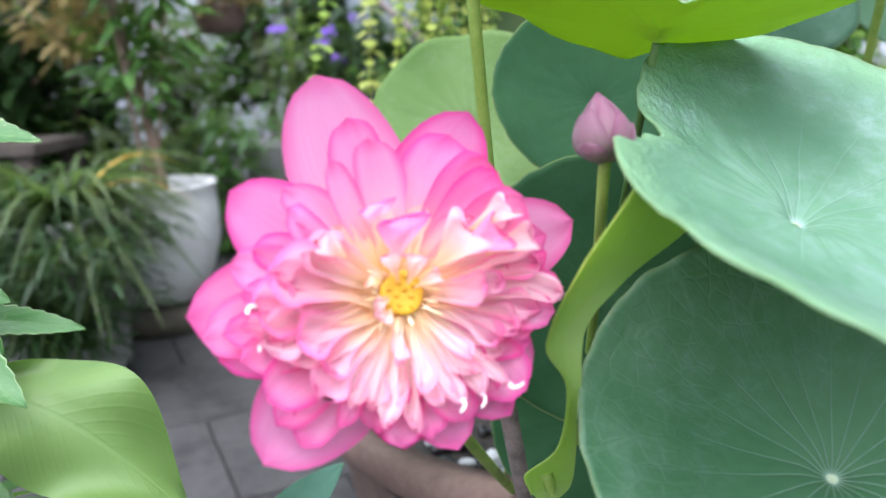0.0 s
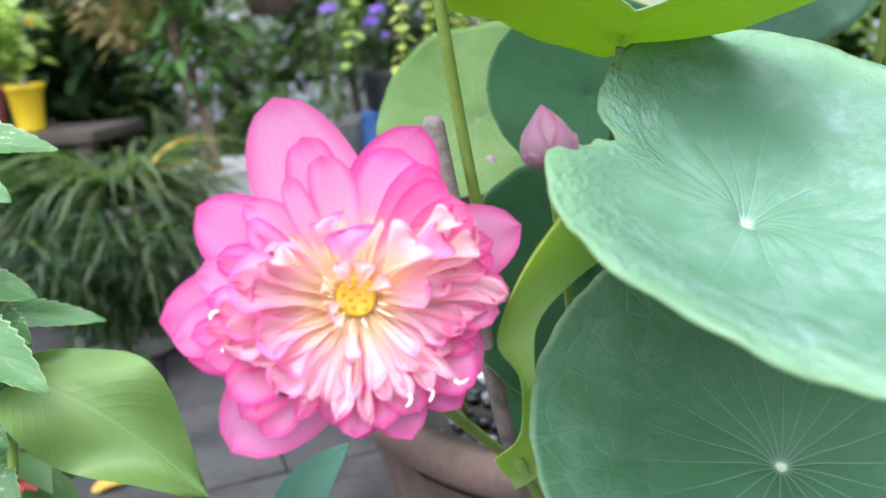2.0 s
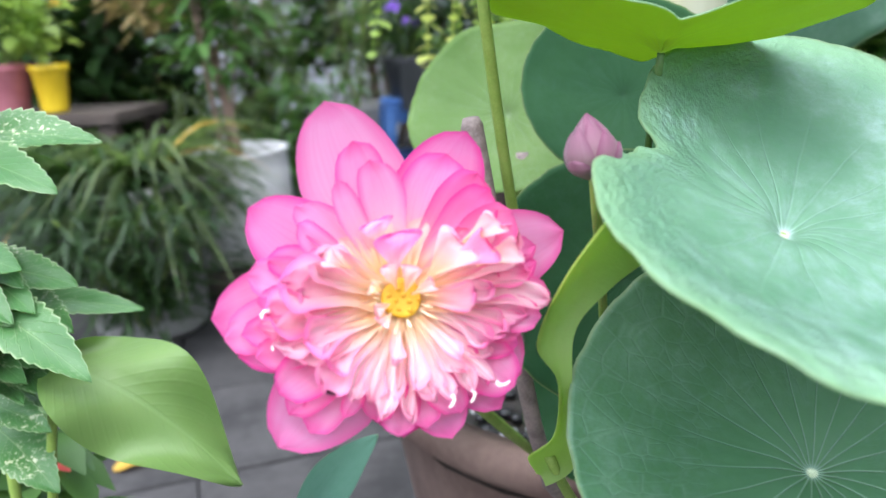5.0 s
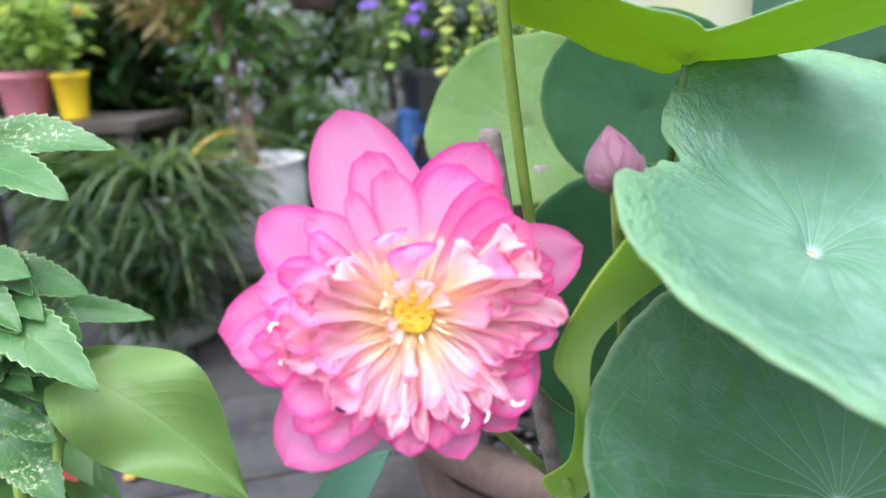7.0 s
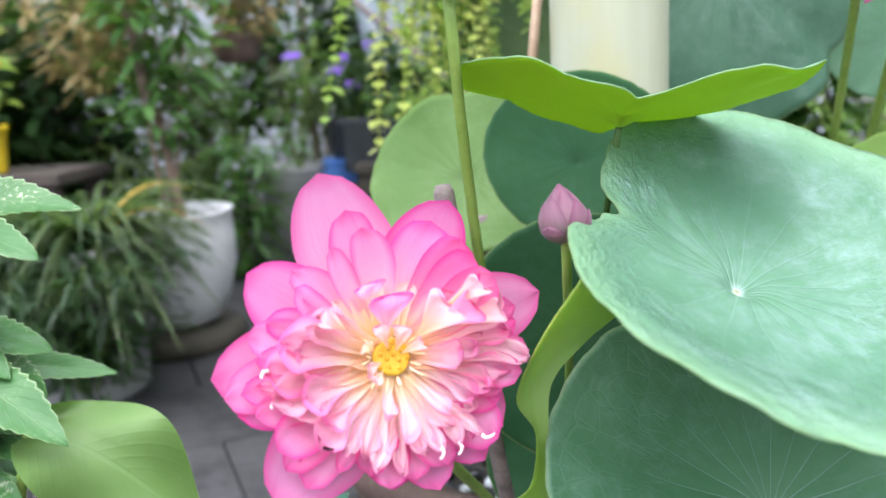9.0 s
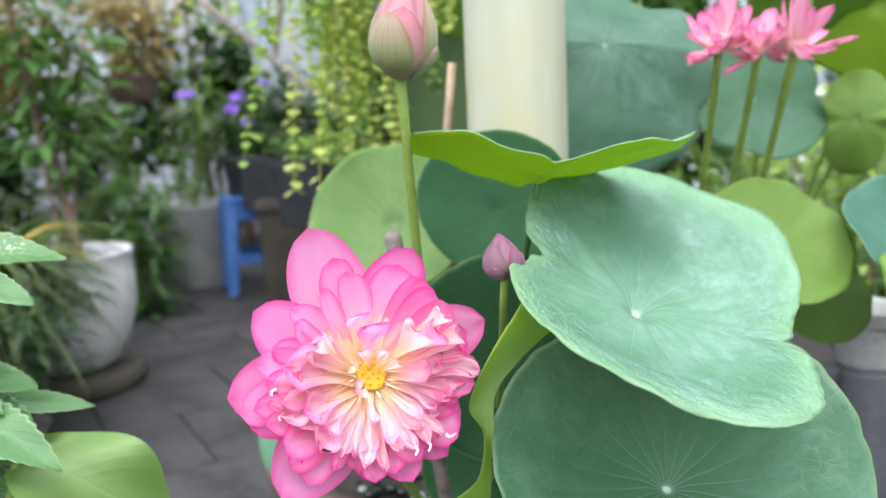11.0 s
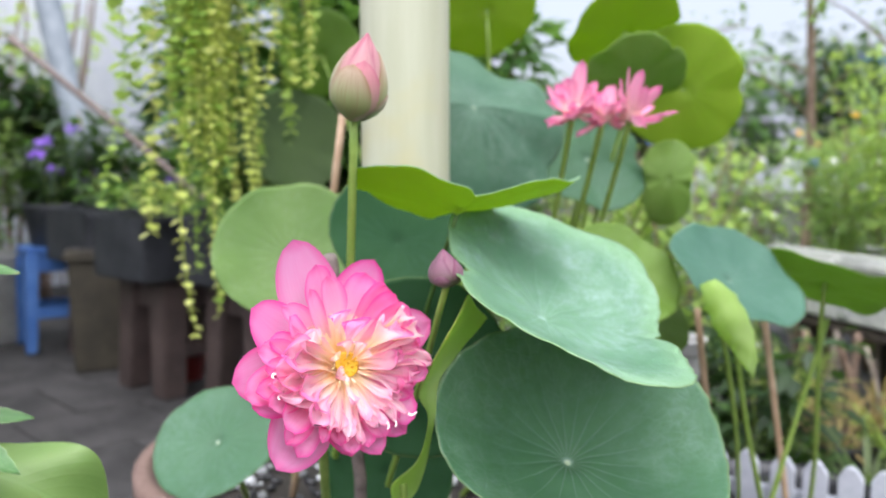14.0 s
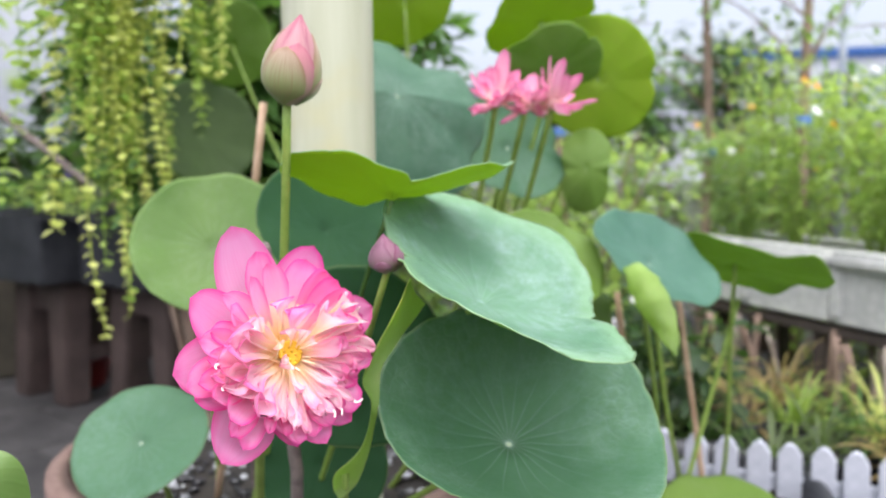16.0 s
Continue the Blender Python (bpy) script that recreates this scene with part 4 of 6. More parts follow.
def picket_fence(label, a, b, n, h):
    a, b = Vector(a), Vector(b)
    t = thing("picket_fence", a, label, "picket fence")
    d = (b - a)
    ang = math.atan2(d.y, d.x)
    t.rotation_euler = (0, 0, ang)
    L = d.length
    w = L / n * 0.74
    me = None
    for i in range(n):
        if me is None:
            y0, y1 = -0.006, 0.006
            prof = [(-w / 2, 0), (w / 2, 0), (w / 2, h - w * 0.55), (w * 0.22, h - w * 0.12), (0, h), (-w * 0.22, h - w * 0.12), (-w / 2, h - w * 0.55)]
            bm = bmesh.new()
            fr = [bm.verts.new((x, y0, z)) for x, z in prof]
            bk = [bm.verts.new((x, y1, z)) for x, z in prof]
            bm.faces.new(fr)
            bm.faces.new(bk[::-1])
            for k in range(len(prof)):
                k2 = (k + 1) % len(prof)
                bm.faces.new((fr[k2], fr[k], bk[k], bk[k2]))
            bmesh.ops.recalc_face_normals(bm, faces=bm.faces[:])
            bmesh.ops.bevel(bm, geom=bm.edges[:], offset=0.0015, segments=1, affect="EDGES")
            me = bpy.data.meshes.new("picket")
            bm.to_mesh(me)
            bm.free()
            me.materials.append(PICKET)
        ob = part_mesh("picket", me, t)
        ob.location = ((i + 0.5) * L / n, rng.uniform(-0.002, 0.002), 0)
        ob.rotation_euler = (0, rng.uniform(-0.02, 0.02), 0)
    for z in (h * 0.25, h * 0.66):
        r = part("rail", box_bm(L, 0.012, 0.03, 0.003), PICKET, t)
        r.location = (L / 2, 0.014, z)
    return t


def trough(label, a, b, z0, h, deep):
    a, b = Vector(a), Vector(b)
    d = b - a
    L = d.length
    t = thing("planter_trough", (a.x, a.y, 0), label, "planter trough")
    t.rotation_euler = (0, 0, math.atan2(d.y, d.x))
    n = 5
    for i in range(n):
        s = L / n
        w = part("panel", box_bm(s - 0.004, 0.05, h - 0.05, 0.006), TROUGH, t)
        w.location = ((i + 0.5) * s, 0, z0 + 0.03)
        w = part("lip", box_bm(s - 0.003, 0.09, 0.045, 0.014), TROUGH, t)
        w.location = ((i + 0.5) * s, -0.01, z0 + h - 0.03)
        w = part("pilaster", box_bm(0.035, 0.012, h - 0.08, 0.003), TROUGH, t)
        w.location = (i * s + 0.02, -0.0285, z0 + 0.05)
    w = part("back_panel", box_bm(L, 0.05, h, 0.006), TROUGH, t)
    w.location = (L / 2, deep, z0)
    w = part("soil", box_bm(L, deep - 0.06, h - 0.06, 0.004), SOIL, t)
    w.location = (L / 2, deep / 2, z0 + 0.02)
    w = part("base_board", box_bm(L, deep + 0.03, 0.028, 0.004), TIMBER, t, "rust-brown base board")
    w.location = (L / 2, deep / 2, z0 - 0.008)
    for i in range(4):
        for y in (0.03, deep - 0.03):
            w = part("leg", box_bm(0.05, 0.05, z0 - 0.006, 0.004), TIMBER, t)
            w.location = (0.15 + (L - 0.3) * i / 3, y, 0)
    return t


def thin_tree(label, foot, height, mat, seed, leaves=900):
    t = thing("young_tree", foot, label, "tree", "young trees")
    r = random.Random(seed)
    trunk = curve_points((0, 0, 0), (r.uniform(-0.08, 0.08), r.uniform(-0.05, 0.05), height), (0.03, 0, 0), 14, 0.02, seed)
    tube_part("trunk", trunk, [0.022 * (1.2 - 0.9 * i / 14) for i in range(15)], BARK, t, 8)
    lv, lf, bv, bf = [], [], [], []
    for k in range(16):
        i = r.randrange(6, 14)
        a = r.uniform(0, 6.28)
        tip = trunk[i] + Vector((math.cos(a), math.sin(a), r.uniform(0.1, 0.8))) * r.uniform(0.25, 0.6)
        pts = curve_points(trunk[i], tip, (0, 0, 0.05), 6, 0.01, k)
        v, f = tube(pts, [0.006 - 0.0007 * q for q in range(7)], 5)
        bf += [tuple(q + len(bv) for q in g) for g in f]
        bv += v
        for m in range(leaves // 16):
            p = pts[r.randrange(1, 7)] + Vector((r.uniform(-1, 1), r.uniform(-1, 1), r.uniform(-1, 1))) * 0.09
            leaf_quadset(lv, lf, p, Vector((r.uniform(-1, 1), r.uniform(-1, 1), r.uniform(-0.8, 0.3))), Vector((0, 0, 1)), 0.06 * r.uniform(0.6, 1.2), 0.022)
    tagged(part_mesh("branchwork", mesh_of("branchwork", bv, bf, mats=(BARK,)), t), kind="stuff")
    tagged(part_mesh("crown", mesh_of("crown", lv, lf, mats=(mat,)), t), kind="stuff")
    tie = trunk[5]
    v, f = lathe([(0.026, -0.02), (0.029, -0.01), (0.029, 0.01), (0.026, 0.02)], 14)
    part_mesh("tie", mesh_of("tie", [Vector(q) + tie for q in v], f, mats=(BLUE_PLASTIC,)), t)
    return t


def house(label, place, sx, sy, h, wall, roof, turn=0, rows=2, cols=4):
    t = thing("building", place, label, "building", "far buildings")
    t.rotation_euler = (0, 0, radians(turn))
    part("wall", box_bm(sx, sy, h, 0.02), wall, t)
    r = part("roof", box_bm(sx + 0.5, sy + 0.5, 0.35, 0.05, taper=0.96), roof, t)
    r.location = (0, 0, h)
    for i in range(cols):
        for j in range(rows):
            w = part("window", box_bm(sx / cols * 0.45, 0.12, h / rows * 0.42, 0.02), BLACK_PLASTIC, t)
            w.location = (-sx / 2 + (i + 0.5) * sx / cols, -sy / 2 - 0.02, (j + 0.35) * h / rows)
    return t


ground()

# ---- the lotus in its clay pot ----
POT_C = Vector((0.17, 0.97, 0.0))
lp = pot("lotus_pot", "wide brown clay pot holding the lotus, pebbles on black soil", POT_C, thick_profile([(0.20, 0.0), (0.24, 0.03), (0.285, 0.20), (0.305, 0.33), (0.325, 0.345), (0.325, 0.375), (0.315, 0.38)], 0.02), CLAY, WATER_Z, SOIL, category="plant pot")
pv, pf = [], []
r_p = random.Random(5)
for k in range(520):
    a, q = r_p.uniform(0, 6.28), 0.275 * math.sqrt(r_p.random())
    s = r_p.uniform(0.004, 0.011)
    v, f = lathe([(0.0005, -s * 0.5), (s * 0.8, -s * 0.3), (s, 0), (s * 0.8, s * 0.4), (0.0005, s * 0.55)], 7, 0.1, k)
    m = Matrix.Rotation(r_p.uniform(-0.5, 0.5), 3, "X")
    pf += [tuple(i + len(pv) for i in g) for g in f]
    pv += [m @ Vector(p) + Vector((q * math.cos(a), q * math.sin(a), WATER_Z + 0.006)) for p in v]
peb_m = Mat("pebble_mix")
rnd = peb_m.node("NewGeometry").outputs["Random Per Island"]
PEB = peb_m.finish(peb_m.mix(peb_m.step(rnd, 0.55, 0.95), (0.02, 0.02, 0.022), (0.6, 0.62, 0.64)), 0.3)
tagged(part_mesh("gravel", mesh_of("gravel", pv, pf, mats=(PEB,)), lp, "black and white pebbles"), kind="stuff")

main_flower()
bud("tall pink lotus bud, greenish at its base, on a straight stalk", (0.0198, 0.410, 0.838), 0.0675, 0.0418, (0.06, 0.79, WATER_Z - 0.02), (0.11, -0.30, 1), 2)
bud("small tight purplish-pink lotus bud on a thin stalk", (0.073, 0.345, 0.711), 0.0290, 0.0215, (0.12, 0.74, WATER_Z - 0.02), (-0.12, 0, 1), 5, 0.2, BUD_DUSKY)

F0 = (0.17, 0.79, WATER_Z - 0.02)
lotus_leaf("broad bluish-green lotus leaf with a wavy notched rim", (0.166, 0.364, 0.682), (0.284, -0.312, 0.907), 0.131, F0, sag=(0, 0.16, 0), cup=0.232, sad=-0.087, ph=15.33, harm=(0.081, 0.049, -0.267, 0.168, -0.016, 0.010), under=LOTUS_PALE, notches=((radians(160), 0.10, 0.13), (radians(178), 0.035, 0.2), (radians(265), 0.07, 0.06), (radians(254), 0.035, 0.14), (radians(202), -0.03, 0.14), (radians(-22), 0.05, 0.04)), fold=0.03, fold_dir=radians(72), wave=0.012, lip=0.035, rings=30, segs=160, seed=1)
lotus_leaf("large flat dark-green lotus leaf shaded by the leaf above", (0.175, 0.337, 0.568), (-0.035, -0.599, 0.80), 0.114, (0.19, 0.75, WATER_Z - 0.02), top=LOTUS_DEEP_SHADED, cup=0.475, sad=-0.161, ph=5.718, harm=(-0.009, -0.066, 0.03, -0.005, 0.019, 0.029), wave=0.008, lip=0.012, rings=30, segs=160, seed=2)
lotus_leaf("yellow-green lotus leaf seen from below with upturned sides", (0.117, 0.434, 0.766), (0.09, 0.22, 0.97), 0.088, (0.16, 0.72, WATER_Z - 0.02), stalk_r=0.0025, stalk=STALK_DEEP, sag=(-0.012, 0.03, 0), cup=0.10, fold=0.13, fold_dir=0.0, harm=(0.10, 0, 0.18, 0), notches=((radians(274), 0.42, 0.30), (radians(90), 0.06, 0.15)), wave=0.03, seed=3)
lotus_leaf("round green lotus leaf low over the pot rim", (-0.064, 0.712, 0.495), (-0.368, -0.497, 0.786), 0.075, (0.0, 0.91, WATER_Z - 0.02), top=LOTUS_DEEP_SHADED, cup=0.005, sad=-0.055, ph=0.266, wave=0.015, seed=4)
lotus_leaf("pale lotus leaf showing its glaucous underside", (0.030, 0.735, 0.700), (-0.22, -0.78, 0.58), 0.090, (0.06, 0.93, WATER_Z - 0.02), cup=0.2, wave=0.03, top=LOTUS_GLAUCOUS, under=LOTUS_PALE, seed=5)
lotus_leaf("dark bluish-green lotus leaf standing behind the flower", (0.119, 0.606, 0.724), (0.0, -0.82, 0.57), 0.077, (0.14, 0.83, WATER_Z - 0.02), cup=0.2, wave=0.02, top=LOTUS_DARK_SHADED, seed=6)
lotus_leaf("dark lotus leaf behind the flower stalks", (0.105, 0.500, 0.612), (-0.12, -0.86, 0.48), 0.088, (0.12, 0.79, WATER_Z - 0.02), cup=0.15, wave=0.03, top=LOTUS_DARK_SHADED, seed=7)
lotus_leaf("yellowish lotus leaf half hidden behind the broad one", (0.392, 0.60, 0.672), (0.05, -0.72, 0.69), 0.074, (0.28, 0.85, WATER_Z - 0.02), cup=0.15, wave=0.04, top=LOTUS_FRESH, seed=8)
lotus_leaf("olive lotus leaf in the shade of the others", (0.465, 0.655, 0.610), (0.1, -0.80, 0.58), 0.064, (0.32, 0.87, WATER_Z - 0.02), cup=0.1, wave=0.04, top=LOTUS_OLIVE_SHADED, seed=10)
lotus_leaf("low dark lotus leaf in the shade of the others", (0.105, 0.60, 0.475), (-0.1, -0.8, 0.6), 0.070, (0.16, 0.85, WATER_Z - 0.02), cup=0.1, wave=0.04, top=LOTUS_DARK_SHADED, seed=9)


def curled_leaf(label, foot):
    """A young leaf still folded: a pale strip that narrows to a waist and flares again over its own tip."""
    t = thing("lotus_leaf", foot, label, "lotus leaf", "lotus leaves")
    o = Vector(foot)
    # stations from the broad end down: middle of the strip, and the way to its outer edge
    line = [((0.110, 0.377, 0.690), (0.020, 0.032, -0.016)), ((0.092, 0.355, 0.682), (0.017, 0.026, -0.015)), ((0.066, 0.333, 0.666), (0.011, 0.012, -0.008)), ((0.052, 0.336, 0.640), (0.0085, 0.006, 0.002)), ((0.056, 0.340, 0.612), (0.0028, 0.003, -0.003)), ((0.057, 0.362, 0.575), (0.0055, 0.004, -0.004)), ((0.051, 0.388, 0.546), (0.0125, 0.009, -0.008)), ((0.046, 0.398, 0.528), (0.0025, 0.002, -0.004))]
    mids, ways = [Vector(a) - o for a, b in line], [Vector(b) for a, b in line]

    def glide(p, f):
        i = min(int(f), len(p) - 2)
        u = f - i
        a, b, c, d = p[max(i - 1, 0)], p[i], p[i + 1], p[min(i + 2, len(p) - 1)]
        return 0.5 * (2 * b + (c - a) * u + (2 * a - 5 * b + 4 * c - d) * u * u + (3 * b - a - 3 * c + d) * u ** 3)

    verts, faces, uvs, nl, nw = [], [], [], 42, 10
    for side in (0, 1):
        for i in range(nl + 1):
            f = (len(line) - 1) * i / nl
            c, w = glide(mids, f), glide(ways, f)
            along = (glide(mids, min(f + 0.1, len(line) - 1)) - glide(mids, max(f - 0.1, 0))).normalized()
            n = w.cross(along).normalized()
            for j in range(nw + 1):
                q = 2 * j / nw - 1
                ripple = 0.0016 * math.sin(1.9 * f + 2 * q) * abs(q) + 0.0035 * q * q
                verts.append(c + w * q - n * (ripple - side * 0.0008))
    m = (nl + 1) * (nw + 1)
    for side in (0, 1):
        for i in range(nl):
            for j in range(nw):
                k = side * m + i * (nw + 1) + j
                f = (k, k + 1, k + nw + 2, k + nw + 1)
                q = [(0.3 + 0.6 * j / nw, i / nl), (0.3 + 0.6 * (j + 1) / nw, i / nl), (0.3 + 0.6 * (j + 1) / nw, (i + 1) / nl), (0.3 + 0.6 * j / nw, (i + 1) / nl)]
                faces.append(f if side else f[::-1])
                uvs += q if side else q[::-1]
    part_mesh("blade", mesh_of("blade", verts, faces, uvs, (LOTUS_YOUNG,)), t)
    tube_part("stalk", curve_points((0, 0, 0), mids[-2], (0.0, -0.06, 0), 10), 0.0032, STALK, t, 8)


def rolled_leaf(label, top_pt, low_pt, foot):
    """A lime young leaf rolled into a spindle, hanging over."""
    t = thing("lotus_leaf", foot, label, "lotus leaf", "lotus leaves")
    o = Vector(foot)
    a, b = Vector(top_pt) - o, Vector(low_pt) - o
    pts = curve_points(a, b, (0.006, 0, 0), 14)
    rad = [0.0015 + 0.0175 * math.sin(math.pi * min(1, (0.10 + 0.90 * (i / 14) ** 0.75))) ** 0.9 for i in range(15)]
    v, f = tube(pts, rad, 16)
    v = [p + Vector((noise.noise(p * 60), noise.noise(p * 60 + Vector((9, 0, 0))), 0)) * 0.006 for p in v]
    uv = []
    for g in f:
        for q in g:
            uv.append((0.25 + 0.6 * (q // 16) / 14, (q % 16) / 16))
    part_mesh("blade", mesh_of("blade", v, f, uv, (LOTUS_YOUNG,)), t)
    tube_part("stalk", curve_points((0, 0, 0), a.lerp(b, 0.08), (0.02, 0, 0), 10), 0.003, STALK, t, 8)


curled_leaf("young light-green lotus leaf folded along its edge", (0.11, 0.77, WATER_Z - 0.02))

# ---- sticks and dry stalks in the pot ----
def stick(name, label, a, b, r, mat, sides=9):
    a, b = Vector(a), Vector(b)
    t = thing(name, a, label, "stick")
    n = 8
    pts = curve_points((0, 0, 0), b - a, (0.003, 0, 0), n, 0.002, int(r * 1e5))
    tube_part("shaft", pts, [r * (1 + 0.10 * (i % 2)) for i in range(n + 1)], mat, t, sides)
    return t


ds = thing("dry_stalk", (0.085, 0.73, WATER_Z - 0.02), "cut grey-brown dry lotus stalk bending up behind the flower", "stick")
bend = [Vector(p) - ds.location for p in ((0.085, 0.73, WATER_Z - 0.02), (0.070, 0.62, 0.37), (0.055, 0.535, 0.44), (0.043, 0.490, 0.515), (0.032, 0.478, 0.59), (0.021, 0.470, 0.66), (0.012, 0.464, 0.722), (0.0115, 0.4635, 0.727))]
tube_part("shaft", bend, [0.0062, 0.0060, 0.0060, 0.0058, 0.0060, 0.0060, 0.0068, 0.0050], STALK_BROWN, ds, 12)
stick("dry_stalk", "thick grey dry stalk propped in the pot", (0.085, 0.79, WATER_Z - 0.02), (0.042, 0.70, 0.668), 0.0060, STALK_BROWN)
stick("bamboo_stick", "thin brown bamboo stick beside the pipe", (0.05, 0.90, WATER_Z - 0.02), (0.109, 0.795, 0.868), 0.0048, BAMBOO)

# ---- the upright pipe ----
t = thing("upright_pipe", (0.163, 0.709, 0.02), "cream plastic drain pipe with faint green stains", "pipe")
v, f = lathe([(0.0522, WATER_Z - 0.02), (0.0522, 1.0), (0.0522, 2.6), (0.048, 2.6), (0.048, WATER_Z)], 48)
part_mesh("barrel", mesh_of("barrel", v, f, mats=(PIPE,)), t)
v, f = lathe([(0.0524, 2.25), (0.059, 2.26), (0.059, 2.36), (0.0524, 2.37)], 48)
part_mesh("collar", mesh_of("collar", v, f, mats=(PIPE,)), t)

# ---- a second lotus behind the pipe ----
P2 = Vector((0.60, 1.22, 0))
pot("lotus_pot", "black plastic tub with a second lotus", P2, thick_profile([(0.20, 0.0), (0.25, 0.05), (0.29, 0.36), (0.31, 0.38), (0.31, 0.42), (0.30, 0.425)], 0.015), BLACK_PLASTIC, 0.37, SOIL)
B = 0.36
BACK = "lotus leaves behind the pipe"
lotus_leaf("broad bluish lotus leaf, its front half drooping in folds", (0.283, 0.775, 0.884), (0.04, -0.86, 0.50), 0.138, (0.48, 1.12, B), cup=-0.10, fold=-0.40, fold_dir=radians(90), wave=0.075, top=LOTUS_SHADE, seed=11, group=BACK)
# shade on this leaf comes from its darker face colour
lotus_leaf("shaded lotus leaf seen from below", (0.540, 0.79, 0.928), (-0.1, -0.66, -0.72), 0.074, (0.58, 1.12, B), cup=-0.12, wave=0.06, top=LOTUS_FRESH, under=LOTUS_TOP, seed=13, group=BACK)
lotus_leaf("lime lotus leaf seen from below over the pink flowers", (0.560, 0.85, 1.000), (-0.05, -0.62, -0.78), 0.088, (0.60, 1.16, B), cup=-0.1, wave=0.05, top=LOTUS_UNDER_GLOW, under=LOTUS_TOP, seed=24, group=BACK)
lotus_leaf("bright yellow-green lotus leaf seen from below, coloured as if sunlit", (0.652, 0.83, 0.918), (-0.3, -0.88, -0.25), 0.100, (0.66, 1.16, B), cup=-0.1, wave=0.03, top=LOTUS_UNDER_GLOW, under=LOTUS_TOP, seed=14, group=BACK)
lotus_leaf("bright green lotus leaf high up behind the pipe", (0.40, 1.00, 1.05), (-0.1, -0.85, -0.5), 0.085, (0.52, 1.18, B), cup=-0.15, wave=0.04, top=LOTUS_UNDER_GLOW, under=LOTUS_TOP, seed=15, group=BACK)
lotus_leaf("bluish lotus leaf above the pink flowers", (0.62, 1.00, 1.10), (0.0, -0.1, 1), 0.085, (0.60, 1.14, B), cup=0.1, wave=0.04, seed=16, group=BACK)
lotus_leaf("small dark lotus leaf under the pink flowers", (0.51, 0.87, 0.815), (-0.1, -0.86, 0.45), 0.090, (0.55, 1.12, B), cup=0.05, wave=0.05, top=LOTUS_DEEP_SHADED, seed=17, group=BACK)
lotus_leaf("small hanging green lotus leaf", (0.605, 0.80, 0.782), (-0.55, -0.82, 0.12), 0.050, (0.60, 1.12, B), harm=(0, 0, 0.26, 0.06), cup=-0.3, wave=0.07, top=LOTUS_FRESH, under=LOTUS_TOP, seed=18, group=BACK)
lotus_leaf("lime lotus leaf behind the hanging vines", (0.255, 1.547, 1.043), (-0.2, -0.85, -0.3), 0.09, (0.46, 1.35, B), cup=-0.1, wave=0.03, top=LOTUS_FRESH, under=LOTUS_TOP, seed=19, group=BACK)
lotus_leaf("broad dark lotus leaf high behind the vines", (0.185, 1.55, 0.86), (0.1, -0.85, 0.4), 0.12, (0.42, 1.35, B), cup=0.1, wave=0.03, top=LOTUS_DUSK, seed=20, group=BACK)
side_flower("half-open pink lotus seen from the side", (0.363, 0.665, 0.866), (0.47, 1.08, B), 0.046, (-0.35, -0.45, 0.8), 28, 31)
side_flower("half-open pink lotus seen from the side", (0.401, 0.655, 0.862), (0.49, 1.08, B), 0.038, (0.0, -0.2, 0.9), 22, 32)
side_flower("pink lotus with spreading narrow petals", (0.430, 0.64, 0.862), (0.53, 1.08, B), 0.049, (0.55, -0.15, 0.7), 18, 33)

# ---- leaves towards the trough ----
P3 = Vector((0.86, 0.84, 0))
pot("lotus_pot", "low black tub with more lotus leaves", P3, thick_profile([(0.17, 0.0), (0.20, 0.03), (0.23, 0.20), (0.24, 0.22)], 0.012), BLACK_PLASTIC, 0.18, SOIL)
SIDE = "lotus leaves by the fence"
lotus_leaf("bluish-green lotus leaf tilted beside a rolled one", (0.535, 0.575, 0.665), (0.15, -0.62, 0.77), 0.090, (0.80, 0.78, 0.175), cup=0.15, wave=0.03, top=LOTUS_BLUE, seed=21, group=SIDE)
lotus_leaf("green lotus leaf seen from below before the trough", (0.728, 0.620, 0.640), (-0.38, -0.13, -0.92), 0.122, (0.90, 0.80, 0.175), cup=-0.02, wave=0.05, top=LOTUS_FRESH, under=LOTUS_TOP, seed=22, group=SIDE)
lotus_leaf("low round lotus leaf beside the fence", (0.62, 0.52, 0.335), (0, -0.2, 1), 0.09, (0.75, 0.78, 0.175), cup=0.05, wave=0.03, top=LOTUS_FRESH, seed=23, group=SIDE)
rolled_leaf("young lime lotus leaf rolled into a spindle", (0.462, 0.527, 0.670), (0.494, 0.487, 0.568), (0.75, 0.80, 0.175))
stick("bamboo_stick", "brown stake in a tub", (0.80, 0.73, 0.18), (0.752, 0.76, 0.60), 0.0046, BAMBOO)
stick("bamboo_stick", "brown stake in a tub", (0.72, 0.80, 0.18), (0.60, 0.72, 0.60), 0.0046, BAMBOO)
stick("green_stem", "bare green lotus stem without a leaf", (0.70, 0.72, 0.18), (0.775, 0.655, 0.585), 0.0034, STALK)

# ---- trough, fence and bushes ----
TA, TB = Vector((1.79, 1.85, 0)), Vector((1.62, 0.20, 0))
trough("long white planter trough on a dark stand, packed with plants", TA, TB, 0.335, 0.205, 0.34)
td = (TB - TA).normalized()
tn = Vector((-td.y, td.x, 0))
for k in range(7):
    p = TA + td * (0.12 + 0.26 * k) + tn * 0.17
    shrub("shrub", "leafy green shrub growing in the trough", (p.x, p.y, 0.50), 0.42 + 0.12 * ((k * 5) % 3), 0.2, 760, 0.036, 0.017, (GREEN_LIGHT, SPRING, SPRING)[k % 3], 60 + k, 12, 0.1, (WHITE_BLOOM, ORANGE, WHITE_BLOOM)[k % 3], 5, 0.022, group="trough shrubs")
